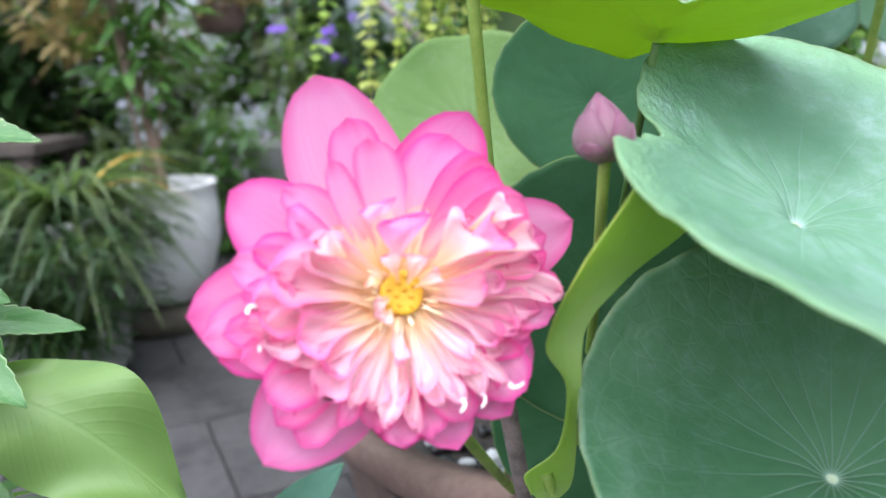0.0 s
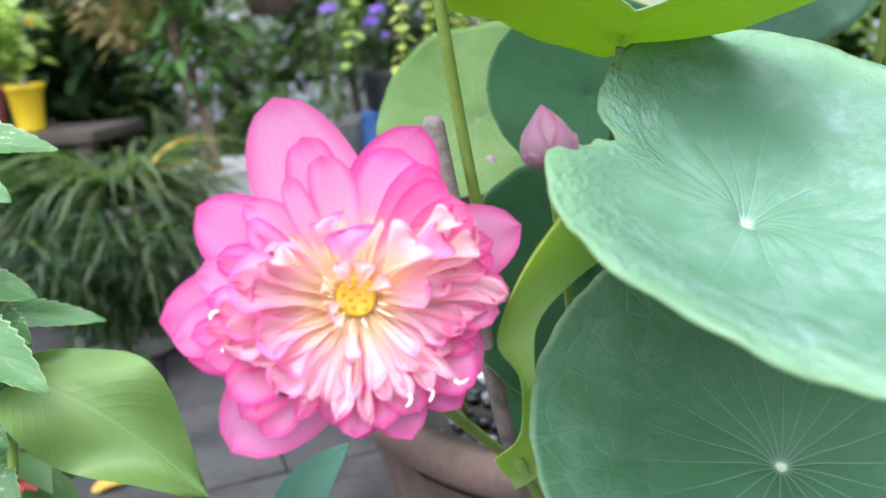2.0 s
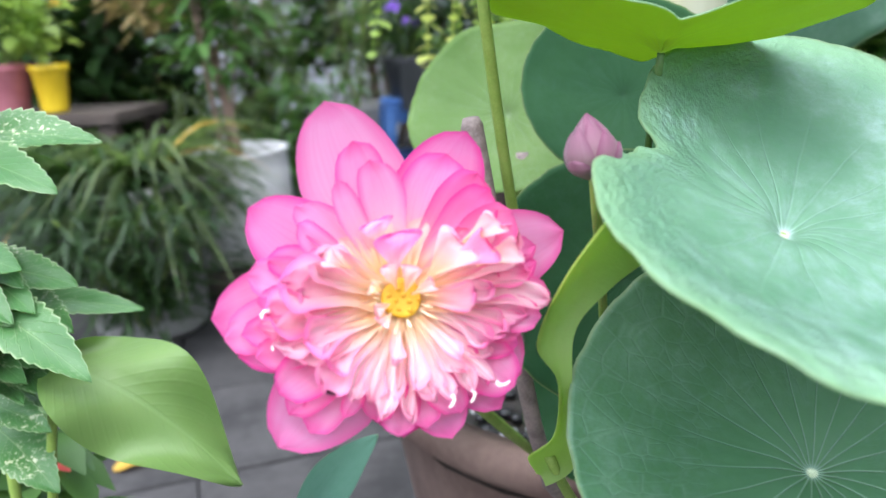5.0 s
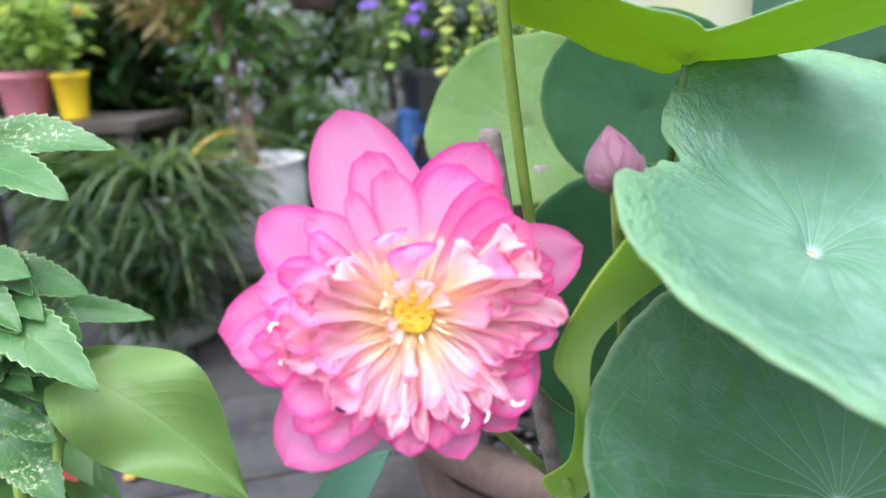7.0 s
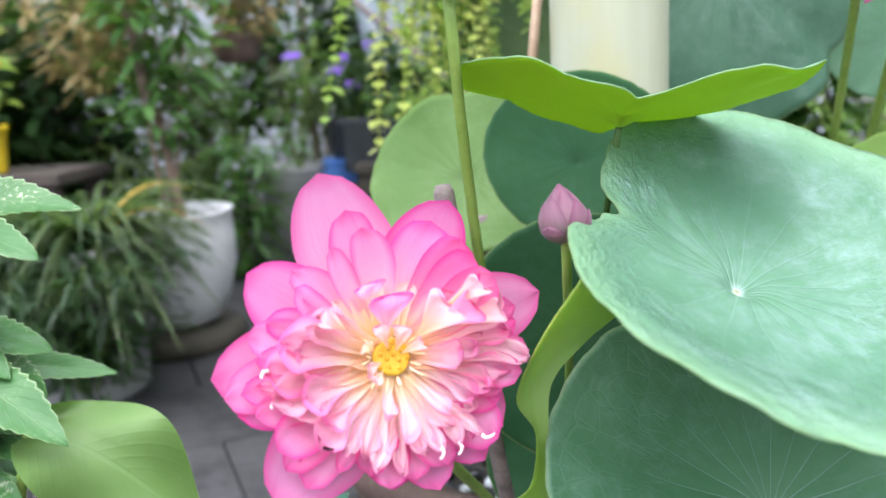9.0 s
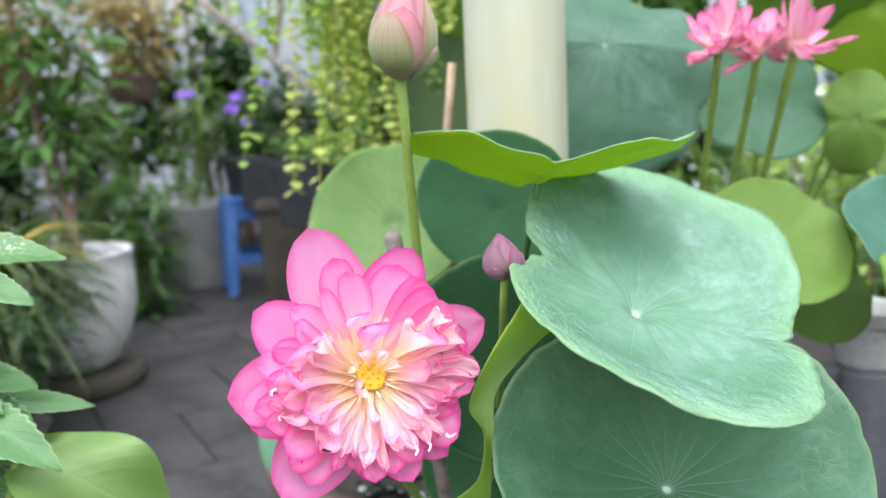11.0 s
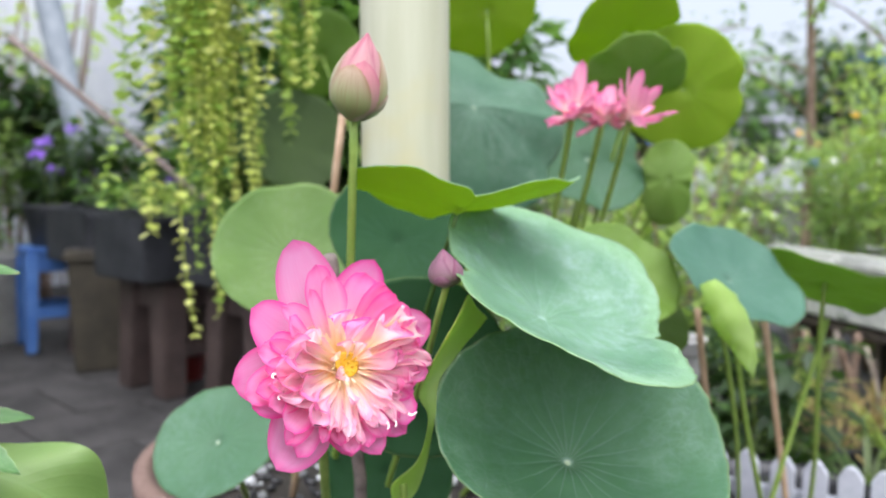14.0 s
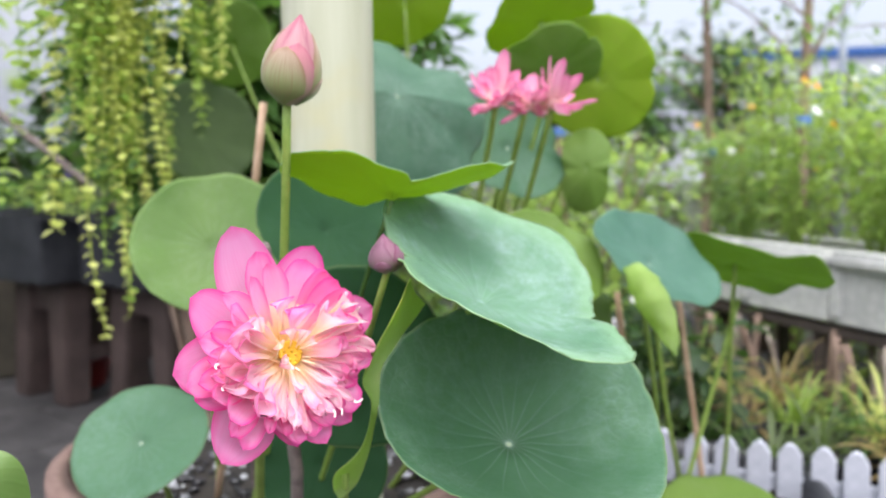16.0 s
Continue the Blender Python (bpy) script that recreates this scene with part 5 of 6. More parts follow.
for k in range(9):
    p = TA + td * (-1.1 + 0.36 * k) + tn * (0.75 + 0.3 * (k % 2))
    shrub("shrub", "tall green shrub behind the trough", (p.x, p.y, 0.0), 0.98 + 0.08 * (k % 3), 0.38, 1900, 0.048, 0.023, (GREEN_LIGHT, SPRING, GREEN_LIGHT)[k % 3], 80 + k, 15, 0.2, (WHITE_BLOOM, ORANGE)[k % 2], 8, 0.025, group="yard shrubs")
for k, (x, y) in enumerate(((0.95, 2.35), (1.25, 2.15), (1.5, 2.45), (1.1, 2.75), (1.75, 2.2), (1.4, 1.95))):
    shrub("shrub", "bushy light-green shrub beyond the trough", (x, y, 0.0), 0.72 + 0.1 * (k % 3), 0.34, 1000, 0.048, 0.024, (SPRING, GREEN_LIGHT, SPRING)[k % 3], 160 + k, 13, 0.1, WHITE_BLOOM, 4, 0.025, group="yard shrubs")
for k, (x, y) in enumerate(((0.98, 1.38), (1.18, 1.22), (0.95, 1.62), (1.25, 1.55))):
    shrub("shrub", "low dark-green plant behind the picket fence", (x, y, 0.0), 0.42 + 0.06 * (k % 2), 0.24, 520, 0.055, 0.028, (GREEN_MID, GREEN_DARK)[k % 2], 180 + k, 8, 0.05, WHITE_BLOOM, 4, 0.014, group="shade plants")
for k, (px_, py_) in enumerate(((2.30, 2.25), (2.40, 1.88), (2.9, 1.6), (2.0, 2.9))):
    p = Vector((px_, py_, 0))
    thin_tree("thin young tree tied to a stake", (p.x, p.y, 0.0), 2.3 + 0.3 * (k % 2), GREEN_LIGHT, 100 + k, 320)
FA, FB = Vector((0.86, 1.02, 0)), Vector((1.34, 0.40, 0))
picket_fence("low white plastic picket fence", FA, FB, 14, 0.28)
fd = (FB - FA).normalized()
fn = Vector((-fd.y, fd.x, 0))
for k in range(11):
    p = FA + fd * (0.02 + 0.085 * k) + fn * (0.16 + 0.15 * (k % 3))
    pot("plant_pot", "small dark nursery pot behind the fence", (p.x, p.y, 0.0), thick_profile([(0.045, 0.0), (0.05, 0.01), (0.06, 0.17), (0.065, 0.18)], 0.004), BLACK_PLASTIC, 0.16, SOIL, sides=20, group="nursery pots")
    grass_clump("bromeliad", "grey-green narrow-leaved plant behind the fence", (p.x, p.y, 0.16), 34, 0.25, 0.011, (GREEN_GREY, GREEN_MID, DRY, GREEN_GREY)[k % 4], 120 + k, 0.55, 0.42)
for k in range(46):
    p = TA + td * (0.02 + 0.036 * k) + tn * rng.uniform(-0.08, 0.12)
    q = p + Vector((rng.uniform(-0.12, 0.12), rng.uniform(-0.05, 0.05), 0))
    stick("dead_branch", "dry brown branch under the trough", (p.x, p.y, 0.0), (q.x, q.y, 0.35), rng.uniform(0.004, 0.011), (DEADWOOD, DEADWOOD, BARK)[k % 3], 7)
for k in range(9):
    p = TA + td * (0.30 + 0.165 * k) - tn * (0.16 + 0.10 * (k % 2))
    pot("plant_pot", "small dark nursery pot before the trough", (p.x, p.y, 0.0), thick_profile([(0.045, 0.0), (0.05, 0.01), (0.06, 0.17), (0.065, 0.18)], 0.004), BLACK_PLASTIC, 0.16, SOIL, sides=20, group="nursery pots")
    grass_clump("bromeliad", "pale yellow-green strap-leaved plant before the trough", (p.x, p.y, 0.16), 46, 0.25, 0.009, (SPRING, LIME, DRY)[k % 3], 330 + k, 0.45, 0.36)
for k in range(6):
    p = TA + td * (0.1 + 0.3 * k) + tn * 0.55
    shrub("shrub", "dark shade plant under the trough", (p.x, p.y, 0.0), 0.36, 0.22, 320, 0.05, 0.02, SPRING, 140 + k, 6, 0.05, WHITE_BLOOM, 16, 0.02, group="shade plants")

# ---- left foreground: speckled plant and a broad light leaf ----
def speckled_mat():
    m = Mat("speckled_leaf")
    s, tt = m.uv()
    side = m.math("ABSOLUTE", m.math("SUBTRACT", tt, 0.5))
    sp = m.step(m.noise(360, 3, 0.6), 0.55, 0.63)
    big = m.step(m.noise(40, 2), 0.47, 0.65)
    vein = m.step(side, 0.018, 0.004)
    f2 = m.math("FRACT", m.math("ADD", m.math("MULTIPLY", s, 9.0), m.math("MULTIPLY", side, -5.0)))
    rib = m.step(m.math("ABSOLUTE", m.math("SUBTRACT", f2, 0.5)), 0.07, 0.01)
    fleck = m.step(m.node("ObjectInfo").outputs["Random"], 0.45, 0.7, 0.12, 1.0)
    col = m.mix(m.noise(40, 3), (0.045, 0.145, 0.035), (0.10, 0.24, 0.075))
    col = m.mix(m.math("MULTIPLY", fleck, m.math("MULTIPLY", sp, m.math("MULTIPLY_ADD", big, 0.95, 0.05))), col, (0.66, 0.70, 0.42))
    col = m.mix(m.math("MULTIPLY", m.step(side, 0.45, 0.49), 0.6), col, (0.45, 0.56, 0.30))
    col = m.mix(m.math("MULTIPLY", m.math("MAXIMUM", vein, m.math("MULTIPLY", rib, 0.5)), 0.5), col, (0.28, 0.42, 0.16))
    hgt = m.math("ADD", m.math("MULTIPLY", m.math("MAXIMUM", vein, rib), -1.0), m.math("MULTIPLY", m.noise(160, 3), 0.5))
    return m.finish(col, 0.35, m.bump(hgt, 0.4, 0.0016), 0.3, (0.25, 0.45, 0.05), spec=0.5)


def broad_mat():
    m = Mat("broad_light_leaf")
    s, tt = m.uv()
    side = m.math("ABSOLUTE", m.math("SUBTRACT", tt, 0.5))
    f2 = m.math("FRACT", m.math("ADD", m.math("MULTIPLY", s, 13.0), m.math("MULTIPLY", side, -9.0)))
    rib = m.step(m.math("ABSOLUTE", m.math("SUBTRACT", f2, 0.5)), 0.2, 0.02)
    mid = m.step(side, 0.03, 0.005)
    col = m.mix(m.noise(18, 4), (0.120, 0.215, 0.050), (0.205, 0.320, 0.098))
    col = m.mix(m.math("MULTIPLY", m.math("MAXIMUM", mid, m.math("MULTIPLY", rib, 0.05)), 0.4), col, (0.22, 0.36, 0.12))
    hgt = m.math("ADD", m.math("MULTIPLY", rib, -0.16), m.math("MULTIPLY", mid, 0.5))
    return m.finish(col, 0.4, m.bump(m.math("ADD", hgt, m.noise(22, 4)), 0.35, 0.002), 0.35, (0.36, 0.6, 0.08), spec=0.45)


SPECKLED, BROAD = speckled_mat(), broad_mat()


def blade_leaf(name, a, b, W, mat, parent, facing, droop=0.0, teeth=0, fold=0.2, wave=0.02, seed=0):
    """A leaf from a to b with toothed or wavy margins and real thickness."""
    a, b = Vector(a), Vector(b)
    d = (b - a)
    L = d.length
    d.normalize()
    s = d.cross(Vector(facing)).normalized()
    n = s.cross(d)
    if n.dot(Vector(facing)) < 0:
        n = -n
    r = random.Random(seed)
    ph = r.random() * 6
    nl, nw = (64 if teeth else 28), 8
    verts, faces, uvs = [], [], []
    for side in (0, 1):
        for i in range(nl + 1):
            f = i / nl
            w = W / 2 * (math.sin(math.pi * (0.04 + 0.96 * f) ** 0.75) ** 0.8 + 0.03)
            if teeth:
                w *= 1 + 0.17 * (((f * teeth) % 1) - 0.5)
            for j in range(nw + 1):
                q = 2 * j / nw - 1
                p = a + d * (L * f)
                p += s * (w * q) + n * (fold * w * abs(q) + wave * W * math.sin(9 * f + 2 * q + ph) * abs(q))
                p += Vector((0, 0, 1)) * (droop * L * math.sin(math.pi * f))
                verts.append(p - n * (0.0006 * side))
    m = (nl + 1) * (nw + 1)
    for side in (0, 1):
        for i in range(nl):
            for j in range(nw):
                k = side * m + i * (nw + 1) + j
                f = (k, k + 1, k + nw + 2, k + nw + 1)
                q = [(i / nl, j / nw), (i / nl, (j + 1) / nw), ((i + 1) / nl, (j + 1) / nw), ((i + 1) / nl, j / nw)]
                faces.append(f if side else f[::-1])
                uvs += q if side else q[::-1]
    return part_mesh(name, mesh_of(name, verts, faces, uvs, (mat,)), parent)


VP = Vector((-0.37, 0.50, 0.0))
pot("plant_pot", "small grey pot of a speckled plant", VP, thick_profile([(0.085, 0.0), (0.10, 0.02), (0.125, 0.20), (0.135, 0.21), (0.135, 0.235)], 0.01), GREY_POT, 0.20, SOIL, sides=36)
sp = thing("speckled_plant", VP + Vector((0, 0, 0.20)), "glossy green toothed leaves speckled with cream", "potted plant")
so = VP + Vector((0, 0, 0.20))
stem = curve_points((0, 0, 0), Vector((-0.345, 0.49, 0.765)) - so, (0.01, 0, 0), 12)
tube_part("stem", stem, 0.004, STALK, sp, 8)
SPK = [((-0.26, 0.39, 0.735), (-0.172, 0.392, 0.728), 0.030), ((-0.255, 0.38, 0.728), (-0.182, 0.358, 0.708), 0.028), ((-0.265, 0.39, 0.76), (-0.218, 0.372, 0.762), 0.02), ((-0.265, 0.39, 0.662), (-0.196, 0.385, 0.650), 0.028), ((-0.262, 0.38, 0.655), (-0.21, 0.345, 0.625), 0.028), ((-0.25, 0.37, 0.650), (-0.172, 0.340, 0.612), 0.032), ((-0.262, 0.37, 0.668), (-0.216, 0.352, 0.640), 0.022), ((-0.265, 0.40, 0.635), (-0.170, 0.405, 0.628), 0.022), ((-0.265, 0.40, 0.59), (-0.20, 0.38, 0.575), 0.026), ((-0.265, 0.39, 0.56), (-0.215, 0.36, 0.535), 0.030), ((-0.268, 0.40, 0.70), (-0.225, 0.40, 0.715), 0.024), ((-0.27, 0.40, 0.62), (-0.235, 0.34, 0.60), 0.028)]
for k, (a, b, w) in enumerate(SPK):
    a, b, w = Vector((0.035, 0.0, 0.765)) + (Vector(a) - Vector((0.047, -0.01, 0.765))) * 1.2 - so, Vector((0.035, 0.0, 0.765)) + (Vector(b) - Vector((0.047, -0.01, 0.765))) * 1.2 - so, w * 1.2
    near = min(stem, key=lambda q: abs(q.z - (a.z - 0.012)))
    tube_part("leaf_stalk", [near, near.lerp(a, 0.6) + Vector((0, 0, 0.003)), a], 0.0013, STALK, sp, 6)
    blade_leaf("leaf", a, b, w, SPECKLED, sp, (0.15, -0.55, 0.8), 0.04, 13, 0.22, 0.04, k)
r_s = random.Random(41)
for k in range(18):
    z = 0.545 + 0.006 * k + r_s.uniform(-0.01, 0.01)
    a = Vector((-0.335 + r_s.uniform(-0.015, 0.02), 0.487 + r_s.uniform(-0.02, 0.012), z)) - so
    b = a + Vector((r_s.uniform(0.035, 0.068), r_s.uniform(-0.05, -0.01), r_s.uniform(-0.035, 0.004)))
    near = min(stem, key=lambda q: abs(q.z - (a.z - 0.012)))
    tube_part("leaf_stalk", [near, near.lerp(a, 0.6) + Vector((0, 0, 0.003)), a], 0.0012, STALK, sp, 6)
    blade_leaf("leaf", a, b, r_s.uniform(0.020, 0.030), SPECKLED, sp, (r_s.uniform(-0.2, 0.4), -0.55, 0.8), 0.05, 11, 0.22, 0.04, 60 + k)
bl = thing("broad_leaf_plant", (-0.33, 0.52, 0.20), "broad pale-green leaf beside the speckled plant", "potted plant")
bo = Vector((-0.33, 0.52, 0.20))
a, b = Vector((-0.270, 0.454, 0.580)) - bo, Vector((-0.155, 0.455, 0.488)) - bo
tube_part("leaf_stalk", curve_points((0, 0, 0), a, (-0.02, 0, 0), 10), 0.0035, STALK, bl, 8)
blade_leaf("leaf", a, b, 0.080, BROAD, bl, (0.35, -0.7, 0.6), 0.10, 0, 0.13, 0.22, 77)
a2, b2 = Vector((0.185, 0.01, 0.20)), Vector((0.257, 0.005, 0.287))
tube_part("leaf_stalk", curve_points((0, 0, 0), a2, (0.01, 0, 0), 8), 0.003, STALK, bl, 8)
blade_leaf("leaf", a2, b2, 0.036, LOTUS_BLUE, bl, (0.1, -0.7, 0.6), 0.05, 0, 0.2, 0.05, 78)

pot("plant_pot", "small dark pot of a red-flowered plant", (-0.43, 0.64, 0.0), thick_profile([(0.055, 0.0), (0.06, 0.01), (0.075, 0.15), (0.08, 0.16)], 0.006), BLACK_PLASTIC, 0.14, SOIL, sides=24)
shrub("shrub", "leafy plant with a few red blossoms", (-0.43, 0.64, 0.14), 0.36, 0.07, 120, 0.06, 0.032, GREEN_MID, 230, 5, 0.3, RED_BLOOM, 5, 0.018)

# ---- left background: pots, stools and hedge of plants ----
pot("plant_pot", "bulbous white glazed pot on a mossy stone ring", (-0.90, 2.52, 0.065), thick_profile([(0.095, 0.0), (0.135, 0.02), (0.175, 0.10), (0.202, 0.20), (0.202, 0.30), (0.198, 0.36), (0.205, 0.37)], 0.018), WHITE_POT, 0.335, SOIL)
plinth = thing("pot_stand", (-0.90, 2.52, 0), "mossy round stone ring under the white pot", "stand")
v, f = lathe([(0.001, 0.0), (0.20, 0.0), (0.21, 0.012), (0.20, 0.052), (0.18, 0.062), (0.001, 0.064)], 32, 0.03)
part_mesh("drum", mesh_of("drum", v, f, mats=(MOSSY,)), plinth)
shrub("shrub", "slender leafy plant in the white pot", (-0.90, 2.55, 0.40), 1.0, 0.22, 420, 0.10, 0.03, GREEN_MID, 201, 5, 0.3)
pot("plant_pot", "pale grey cylindrical pot", (-0.77, 4.10, 0.0), thick_profile([(0.17, 0.0), (0.18, 0.02), (0.20, 0.40), (0.21, 0.42)], 0.02), GREY_POT, 0.38, SOIL)
shrub("shrub", "grey-green leafy plant in a grey pot", (-0.77, 4.10, 0.38), 0.7, 0.22, 170, 0.10, 0.03, GREEN_GREY, 202, 6, 0.1, PURPLE, 2, 0.035)
pot("plant_pot", "grey cement pot under arching leaves", (-1.0, 2.08, 0.0), thick_profile([(0.13, 0.0), (0.15, 0.02), (0.17, 0.40), (0.18, 0.42)], 0.02), GREY_POT, 0.39, SOIL)
grass_clump("spider_plant", "big arching clump of narrow striped leaves", (-0.95, 2.08, 0.41), 170, 0.44, 0.020, GREEN_GREY, 203, 0.85, 0.55, 2)
grass_clump("spider_plant", "tangled clump of narrow dark leaves", (-1.06, 2.0, 0.41), 200, 0.36, 0.016, GREEN_DARK, 206, 0.8, 0.6, 2)
shrub("fern", "dark feathery fern hanging round the cement pot", (-0.95, 1.95, 0.06), 0.38, 0.26, 2600, 0.075, 0.011, GREEN_DARK, 204, 16, 0.1, category="fern")
stool("tall blue plastic stool", (-0.465, 3.90, 0), 15, 0.28, 0.46, BLUE_PLASTIC, share=0.2)
ST = [(0.02, 2.95), (-0.19, 3.62), (0.30, 2.62)]
for k, (x, y) in enumerate(ST):
    stool("dark brown plastic stool carrying a planter", (x, y, 0), 28, 0.30, 0.42, BROWN_PLASTIC)
    tub("black plastic tub full of small plants on a stool", (x, y, 0.42), 0.46, 0.36, 0.22, BLACK_PLASTIC, 28)
    shrub("shrub", "small plants sprouting from the black tub", (x, y, 0.61), 0.16, 0.19, 70, 0.05, 0.03, (SPRING, GREEN_MID)[k % 2], 210 + k, 8, 0.2)
pot("basin", "red plastic basin under the stool", (0.02, 3.02, 0.0), thick_profile([(0.07, 0.0), (0.08, 0.01), (0.10, 0.12), (0.108, 0.125)], 0.006), RED_PLASTIC, category="basin")
planter = thing("square_planter", (-0.275, 3.36, 0), "tall weathered olive-brown square planter", "planter")
part("body", box_bm(0.20, 0.20, 0.44, 0.008, 0.86), MOSSY, planter)
w = part("rim", box_bm(0.225, 0.225, 0.04, 0.008), MOSSY, planter)
w.location = (0, 0, 0.441)
w = part("soil", box_bm(0.18, 0.18, 0.012, 0.004), SOIL, planter)
w.location = (0, 0, 0.474)
shelf = thing("bench", (-1.45, 2.38, 0), "dark timber plant bench", "bench")
w = part("top_board", box_bm(0.75, 0.36, 0.035, 0.006), TIMBER, shelf)
w.location = (0, 0, 0.56)
for x in (-0.33, 0.33):
    for y in (-0.14, 0.14):
        w = part("leg", box_bm(0.05, 0.05, 0.558, 0.004), TIMBER, shelf)
        w.location = (x, y, 0)
pot("plant_pot", "small yellow plastic flowerpot", (-1.32, 2.32, 0.596), thick_profile([(0.036, 0.0), (0.038, 0.008), (0.050, 0.118), (0.055, 0.122), (0.055, 0.139)], 0.005), YELLOW_PLASTIC, 0.118, SOIL, sides=28)
pot("plant_pot", "small dull pink plastic flowerpot", (-1.47, 2.33, 0.596), thick_profile([(0.055, 0.0), (0.06, 0.01), (0.078, 0.12), (0.084, 0.125), (0.084, 0.145)], 0.005), PINK_PLASTIC, 0.12, SOIL, sides=28)
shrub("shrub", "bright lime plant in a small pot", (-1.32, 2.32, 0.713), 0.3, 0.16, 140, 0.05, 0.04, SPRING, 220, 6, 0.2)
shrub("shrub", "bright lime plant in a small pot", (-1.47, 2.33, 0.715), 0.3, 0.16, 140, 0.05, 0.04, GREEN_LIGHT, 221, 6, 0.2, ORANGE, 3, 0.03)
hanging_vines("dense curtain of trailing lime-green round-leaved vines", (0.012, 1.36, 1.16), 66, 0.80, 301, 0.084, 0.07, 0.020, (LIME, SPRING, LIME, LIME, SPRING))
hanging_vines("thin trailing lime vines", (-0.11, 1.36, 1.22), 5, 0.78, 302, 0.06, 0.05, 0.03, (LIME, LIME, SPRING))
hanging_vines("trailing vines with small green leaves", (0.165, 1.36, 1.20), 7, 0.52, 303, 0.035, 0.05, 0.026, (SPRING, LIME))

for k, (x, y, h) in enumerate(((0.33, 2.25, 1.5), (0.60, 2.35, 1.42), (0.88, 2.5, 1.3))):
    shrub("shrub", "tall green plant behind the hanging vines", (x, y, 0.0), h, 0.32, 2000, 0.10, 0.05, (GREEN_MID, GREEN_DARK, GREEN_MID)[k], 470 + k, 9, 0.58, group="back row plants")

for k, (x, y) in enumerate(((-0.712, 1.32), (-0.565, 1.31))):
    dead = thing("fallen_leaf", (x, y, 0.004), "yellow fallen leaf lying on the paving", "leaf", "fallen leaves")
    blade_leaf("blade", (-0.035 + 0.012 * k, -0.012, 0.0), (0.035 - 0.012 * k, 0.014, 0.006), 0.045 - 0.012 * k, YELLOWED, dead, (0, 0, 1), 0.05, 0, 0.12, 0.04, 90 + k)

# plants standing in rows at the back of the yard
r_h = random.Random(12)
for k in range(15):
    x = -2.6 + 0.28 * k + r_h.uniform(-0.06, 0.06)
    y = 3.9 + 0.45 * (k % 3) + r_h.uniform(-0.1, 0.1) - (0.7 if x < -1.2 else 0)
    if -1.05 < x < -0.1:
        y += 1.0
    shrub("shrub", "dark leafy nursery plant in the back row", (x, y, 0.0), r_h.uniform(0.9, 1.7), 0.34, (240 if x > -0.5 else 520) if -1.3 < x < -0.2 and abs(x + 0.65) > 0.15 else 900, r_h.uniform(0.11, 0.17), r_h.uniform(0.045, 0.07), r_h.choice((GREEN_DARK, GREEN_DARK, GREEN_MID)), 400 + k, 8, 0.45 if -1.3 < x < -0.2 else 0.1, PURPLE, 2 if k % 3 == 0 else 0, 0.04, group="back row plants")
for k in range(4):
    x = -2.0 + 0.36 * k
    shrub("shrub", "dark low shade plant", (x, 3.3 + 0.2 * (k % 2), 0.0), 0.62, 0.26, 420, 0.13, 0.035, (GREEN_GREY, GREEN_MID)[k % 2], 440 + k, 8, 0.05, group="back row plants")
shrub("shrub", "tall purple-flowered plant in a dark pot", (-0.465, 3.90, 0.62), 0.42, 0.18, 260, 0.10, 0.02, GREEN_DARK, 450, 6, 0.1, PURPLE, 4, 0.045)
shrub("shrub", "upright grey-green plant beside the white wall", (-1.24, 3.95, 0.0), 1.15, 0.26, 760, 0.11, 0.03, GREEN_GREY, 452, 9, 0.15, group="back row plants")
pot("plant_pot", "dark plastic pot on the blue stool", (-0.465, 3.90, 0.46), thick_profile([(0.09, 0.0), (0.10, 0.02), (0.12, 0.17), (0.13, 0.19)], 0.012), BLACK_PLASTIC, 0.16, SOIL)
shrub("hanging_fern", "dry brown-green fern in a hung basket", (-1.15, 2.75, 0.82), 0.5, 0.30, 700, 0.08, 0.025, DRY, 460, 10, 0.0)
for k, (x, y, z) in enumerate(((-1.4, 3.2, 1.35), (-1.9, 3.2, 1.3), (-0.95, 3.2, 1.45))):
    hanging_vines("trailing dark vines hung over the path", (x, y, z), 18, 0.6, 310 + k, 0.18, 0.1, 0.03, (GREEN_MID, GREEN_LIGHT, DRY))
hp = pot("hanging_pot", "brown hanging pot of a dry yellowish fern", (-0.800, 3.2, 0.905), thick_profile([(0.06, 0.0), (0.08, 0.012), (0.105, 0.09), (0.11, 0.10)], 0.006), CLAY, 0.085, SOIL, category="hanging plant", sides=24)
for k in range(3):
    a = k * 2.094
    tube_part("wire", [Vector((0.105 * math.cos(a), 0.105 * math.sin(a), 0.09)), Vector((0, 0, BEAM_Z - 0.905))], 0.0015, STEEL, hp, 5)
shrub("hanging_fern", "dry yellow-green fern filling the hanging pot", (-0.800, 3.2, 0.985), 0.40, 0.19, 520, 0.07, 0.026, DRY, 461, 10, 0.0, category="fern")
stick("steel_post", "grey-blue weathered steel post", (-0.19, 4.13, 0), (-0.61, 4.52, 2.4), 0.058, STEEL, 14)
stick("bamboo_pole", "long brown bamboo pole leaning across", (0.20, 3.05, 0.62), (-0.52, 3.15, 1.28), 0.012, STALK_BROWN)
stick("garden_stake", "slim brown wooden stake in the white pot", (-0.86, 2.56, 0.38), (-0.98, 2.6, 1.05), 0.014, BARK)

# white sheet wall and gauze behind the plants
wl2 = thing("wall_north", (-0.6, 6.2, 0), "white sheet wall behind the plants", "wall", kind="structure")
for k in range(6):
    w = part("panel", box_bm(1.18, 0.05, 2.0, 0.01), WHITE_WALL, wl2)
    w.location = (-3.0 + 1.2 * k, 0, -0.02)

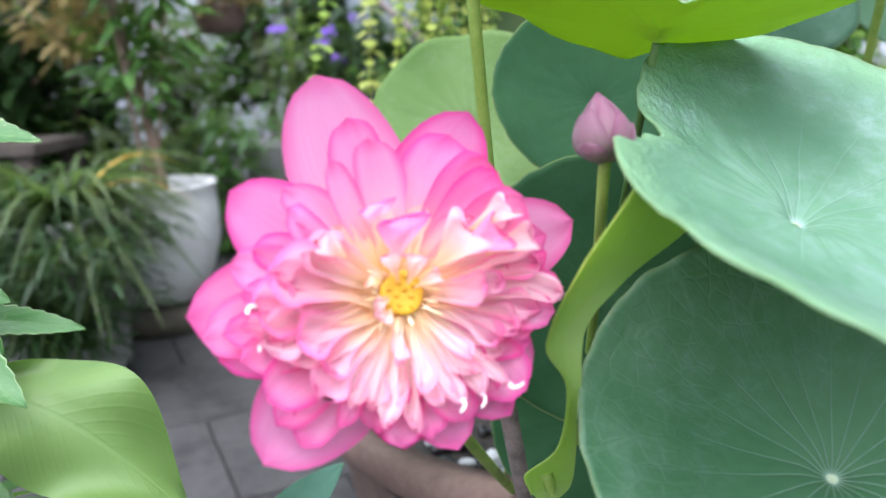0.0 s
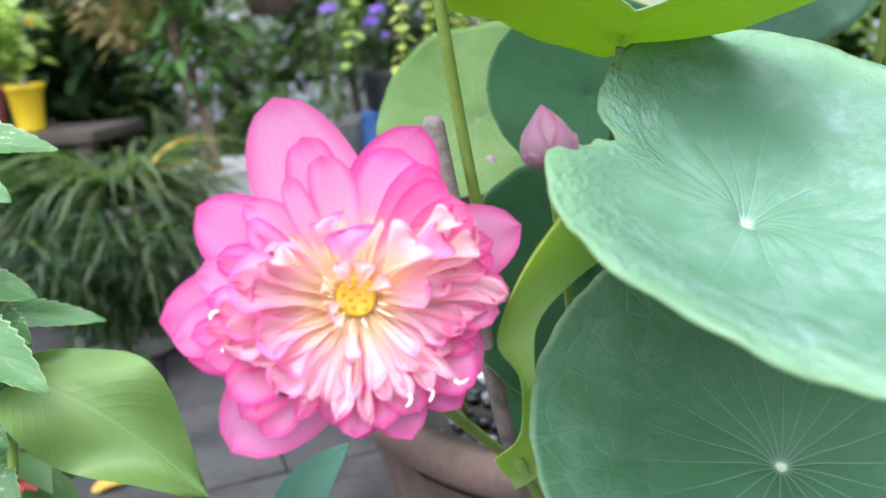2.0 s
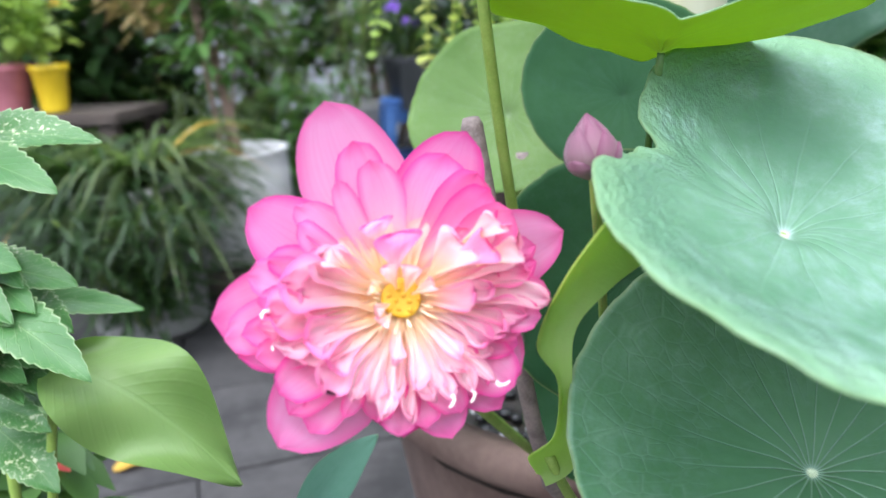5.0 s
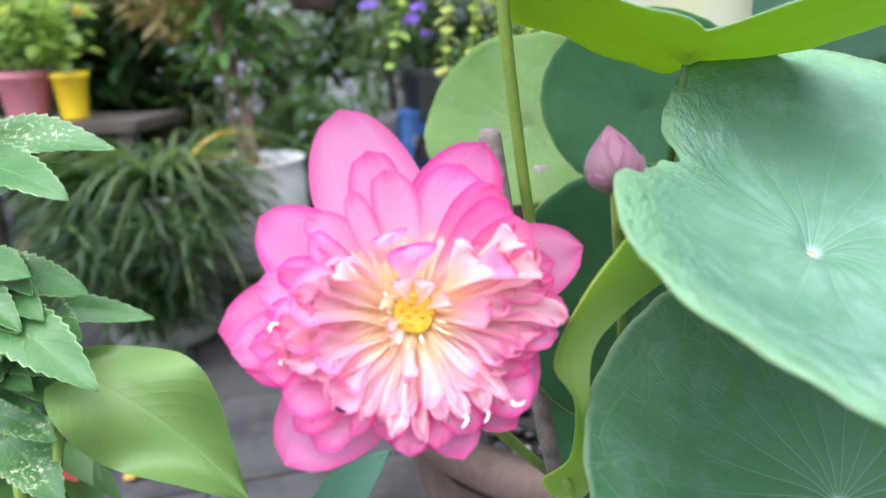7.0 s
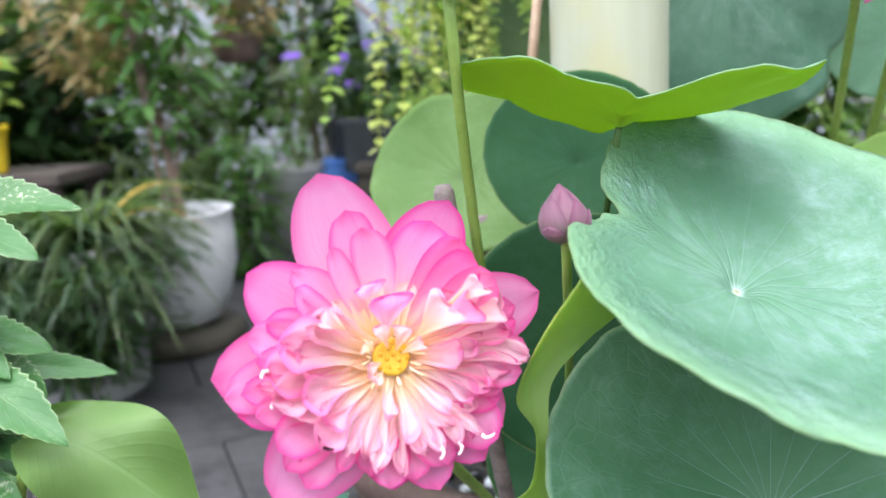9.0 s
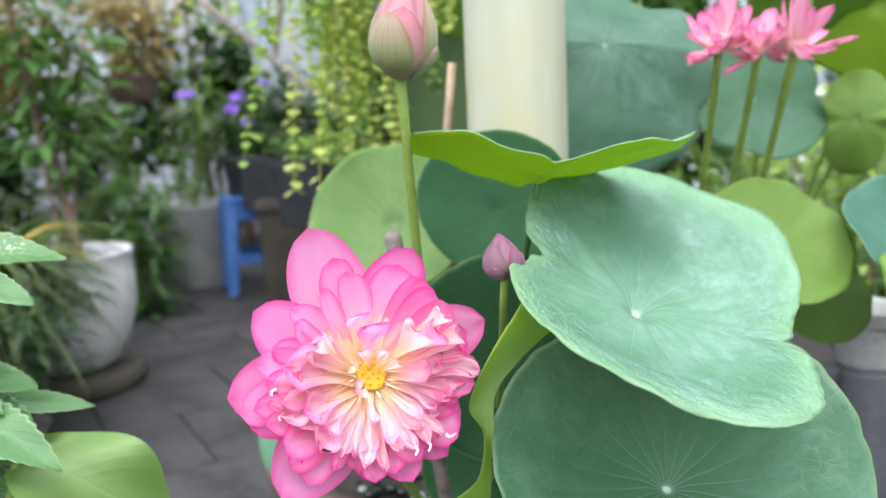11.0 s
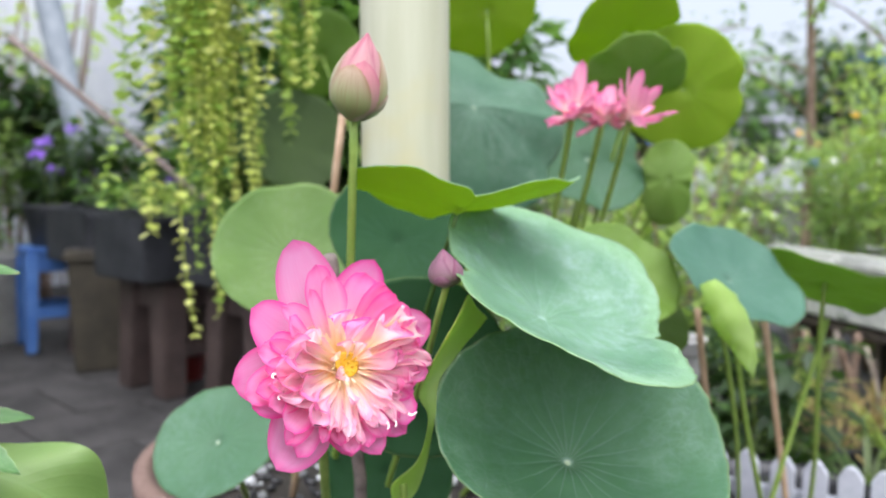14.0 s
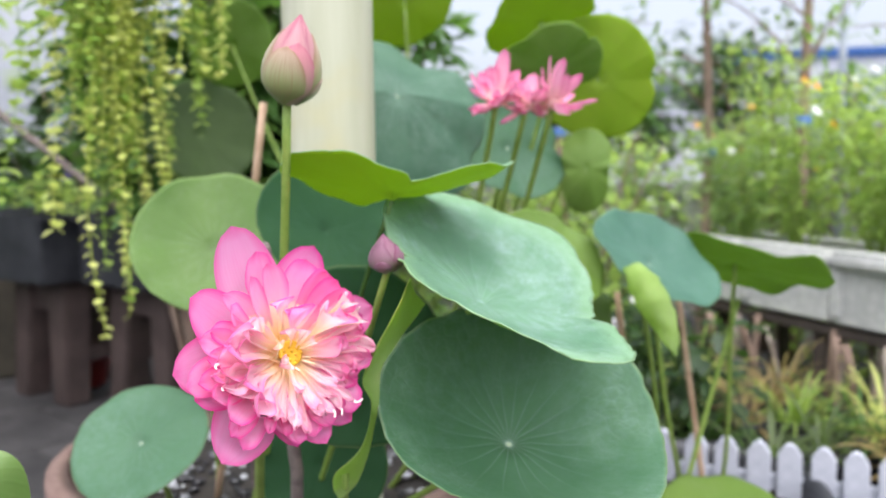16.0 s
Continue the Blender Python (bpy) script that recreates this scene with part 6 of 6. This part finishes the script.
# far side: buildings and trees under the bright sky
house("long white low building with a pale blue roof", (16, 26, 0), 16, 6, 3.0, WHITE_WALL, STEEL, -25, 1, 8)
house("white building with blue doors", (30, 22, 0), 9, 6, 4.5, WHITE_WALL, BLUE_PLASTIC, -40, 2, 4)
house("pale building far off", (2, 34, 0), 12, 6, 3.5, WHITE_WALL, STEEL, 0, 1, 6)
for k, (x, y) in enumerate(((-2.6, 5.4), (-0.85, 5.6))):
    shrub("far_tree", "full green tree by the white wall", (x, y, 0.0), 2.3 + 0.3 * (k % 2), 0.7, 200, 0.14, 0.07, (GREEN_LIGHT, SPRING, GREEN_LIGHT)[k], 520 + k, 9, 0.35, category="tree", group="far trees")
for k in range(7):
    a = radians(20 + 9 * k)
    shrub("far_tree", "full green tree far behind the yard", (15 * math.sin(a) + 4, 15 * math.cos(a), 0.0), 2.6 + 0.6 * (k % 3), 1.7, 900, 0.30, 0.16, (GREEN_DARK, GREEN_MID)[k % 2], 500 + k, 9, 0.25, category="tree", group="far trees")

pot("plant_pot", "small pale grey plant pot", (0.72, 0.93, 0.42), thick_profile([(0.038, 0.0), (0.041, 0.01), (0.052, 0.085), (0.056, 0.09)], 0.006), GREY_POT, 0.07, SOIL, sides=24)
stand = thing("pot_stand", (0.72, 0.93, 0), "upturned black plastic pot used as a stand", "stand")
v, f = lathe([(0.075, 0.0), (0.08, 0.004), (0.08, 0.02), (0.072, 0.024), (0.050, 0.415), (0.046, 0.42), (0.001, 0.42)], 28)
part_mesh("body", mesh_of("body", v, f, mats=(BLACK_PLASTIC,)), stand)
for y in (1.36, 3.2):
    beam = thing("overhead_beam", (0, y, 0), "steel pipe beam that the hanging plants are hooked on", "beam")
    tube_part("rail", [Vector((-3.6, 0, BEAM_Z)), Vector((0, 0, BEAM_Z)), Vector((4.4, 0, BEAM_Z))], 0.018, STEEL, beam, 10)
    for x in (-3.6, 4.4):
        tube_part("post", [Vector((x, 0, 0)), Vector((x, 0, BEAM_Z))], 0.024, STEEL, beam, 10)
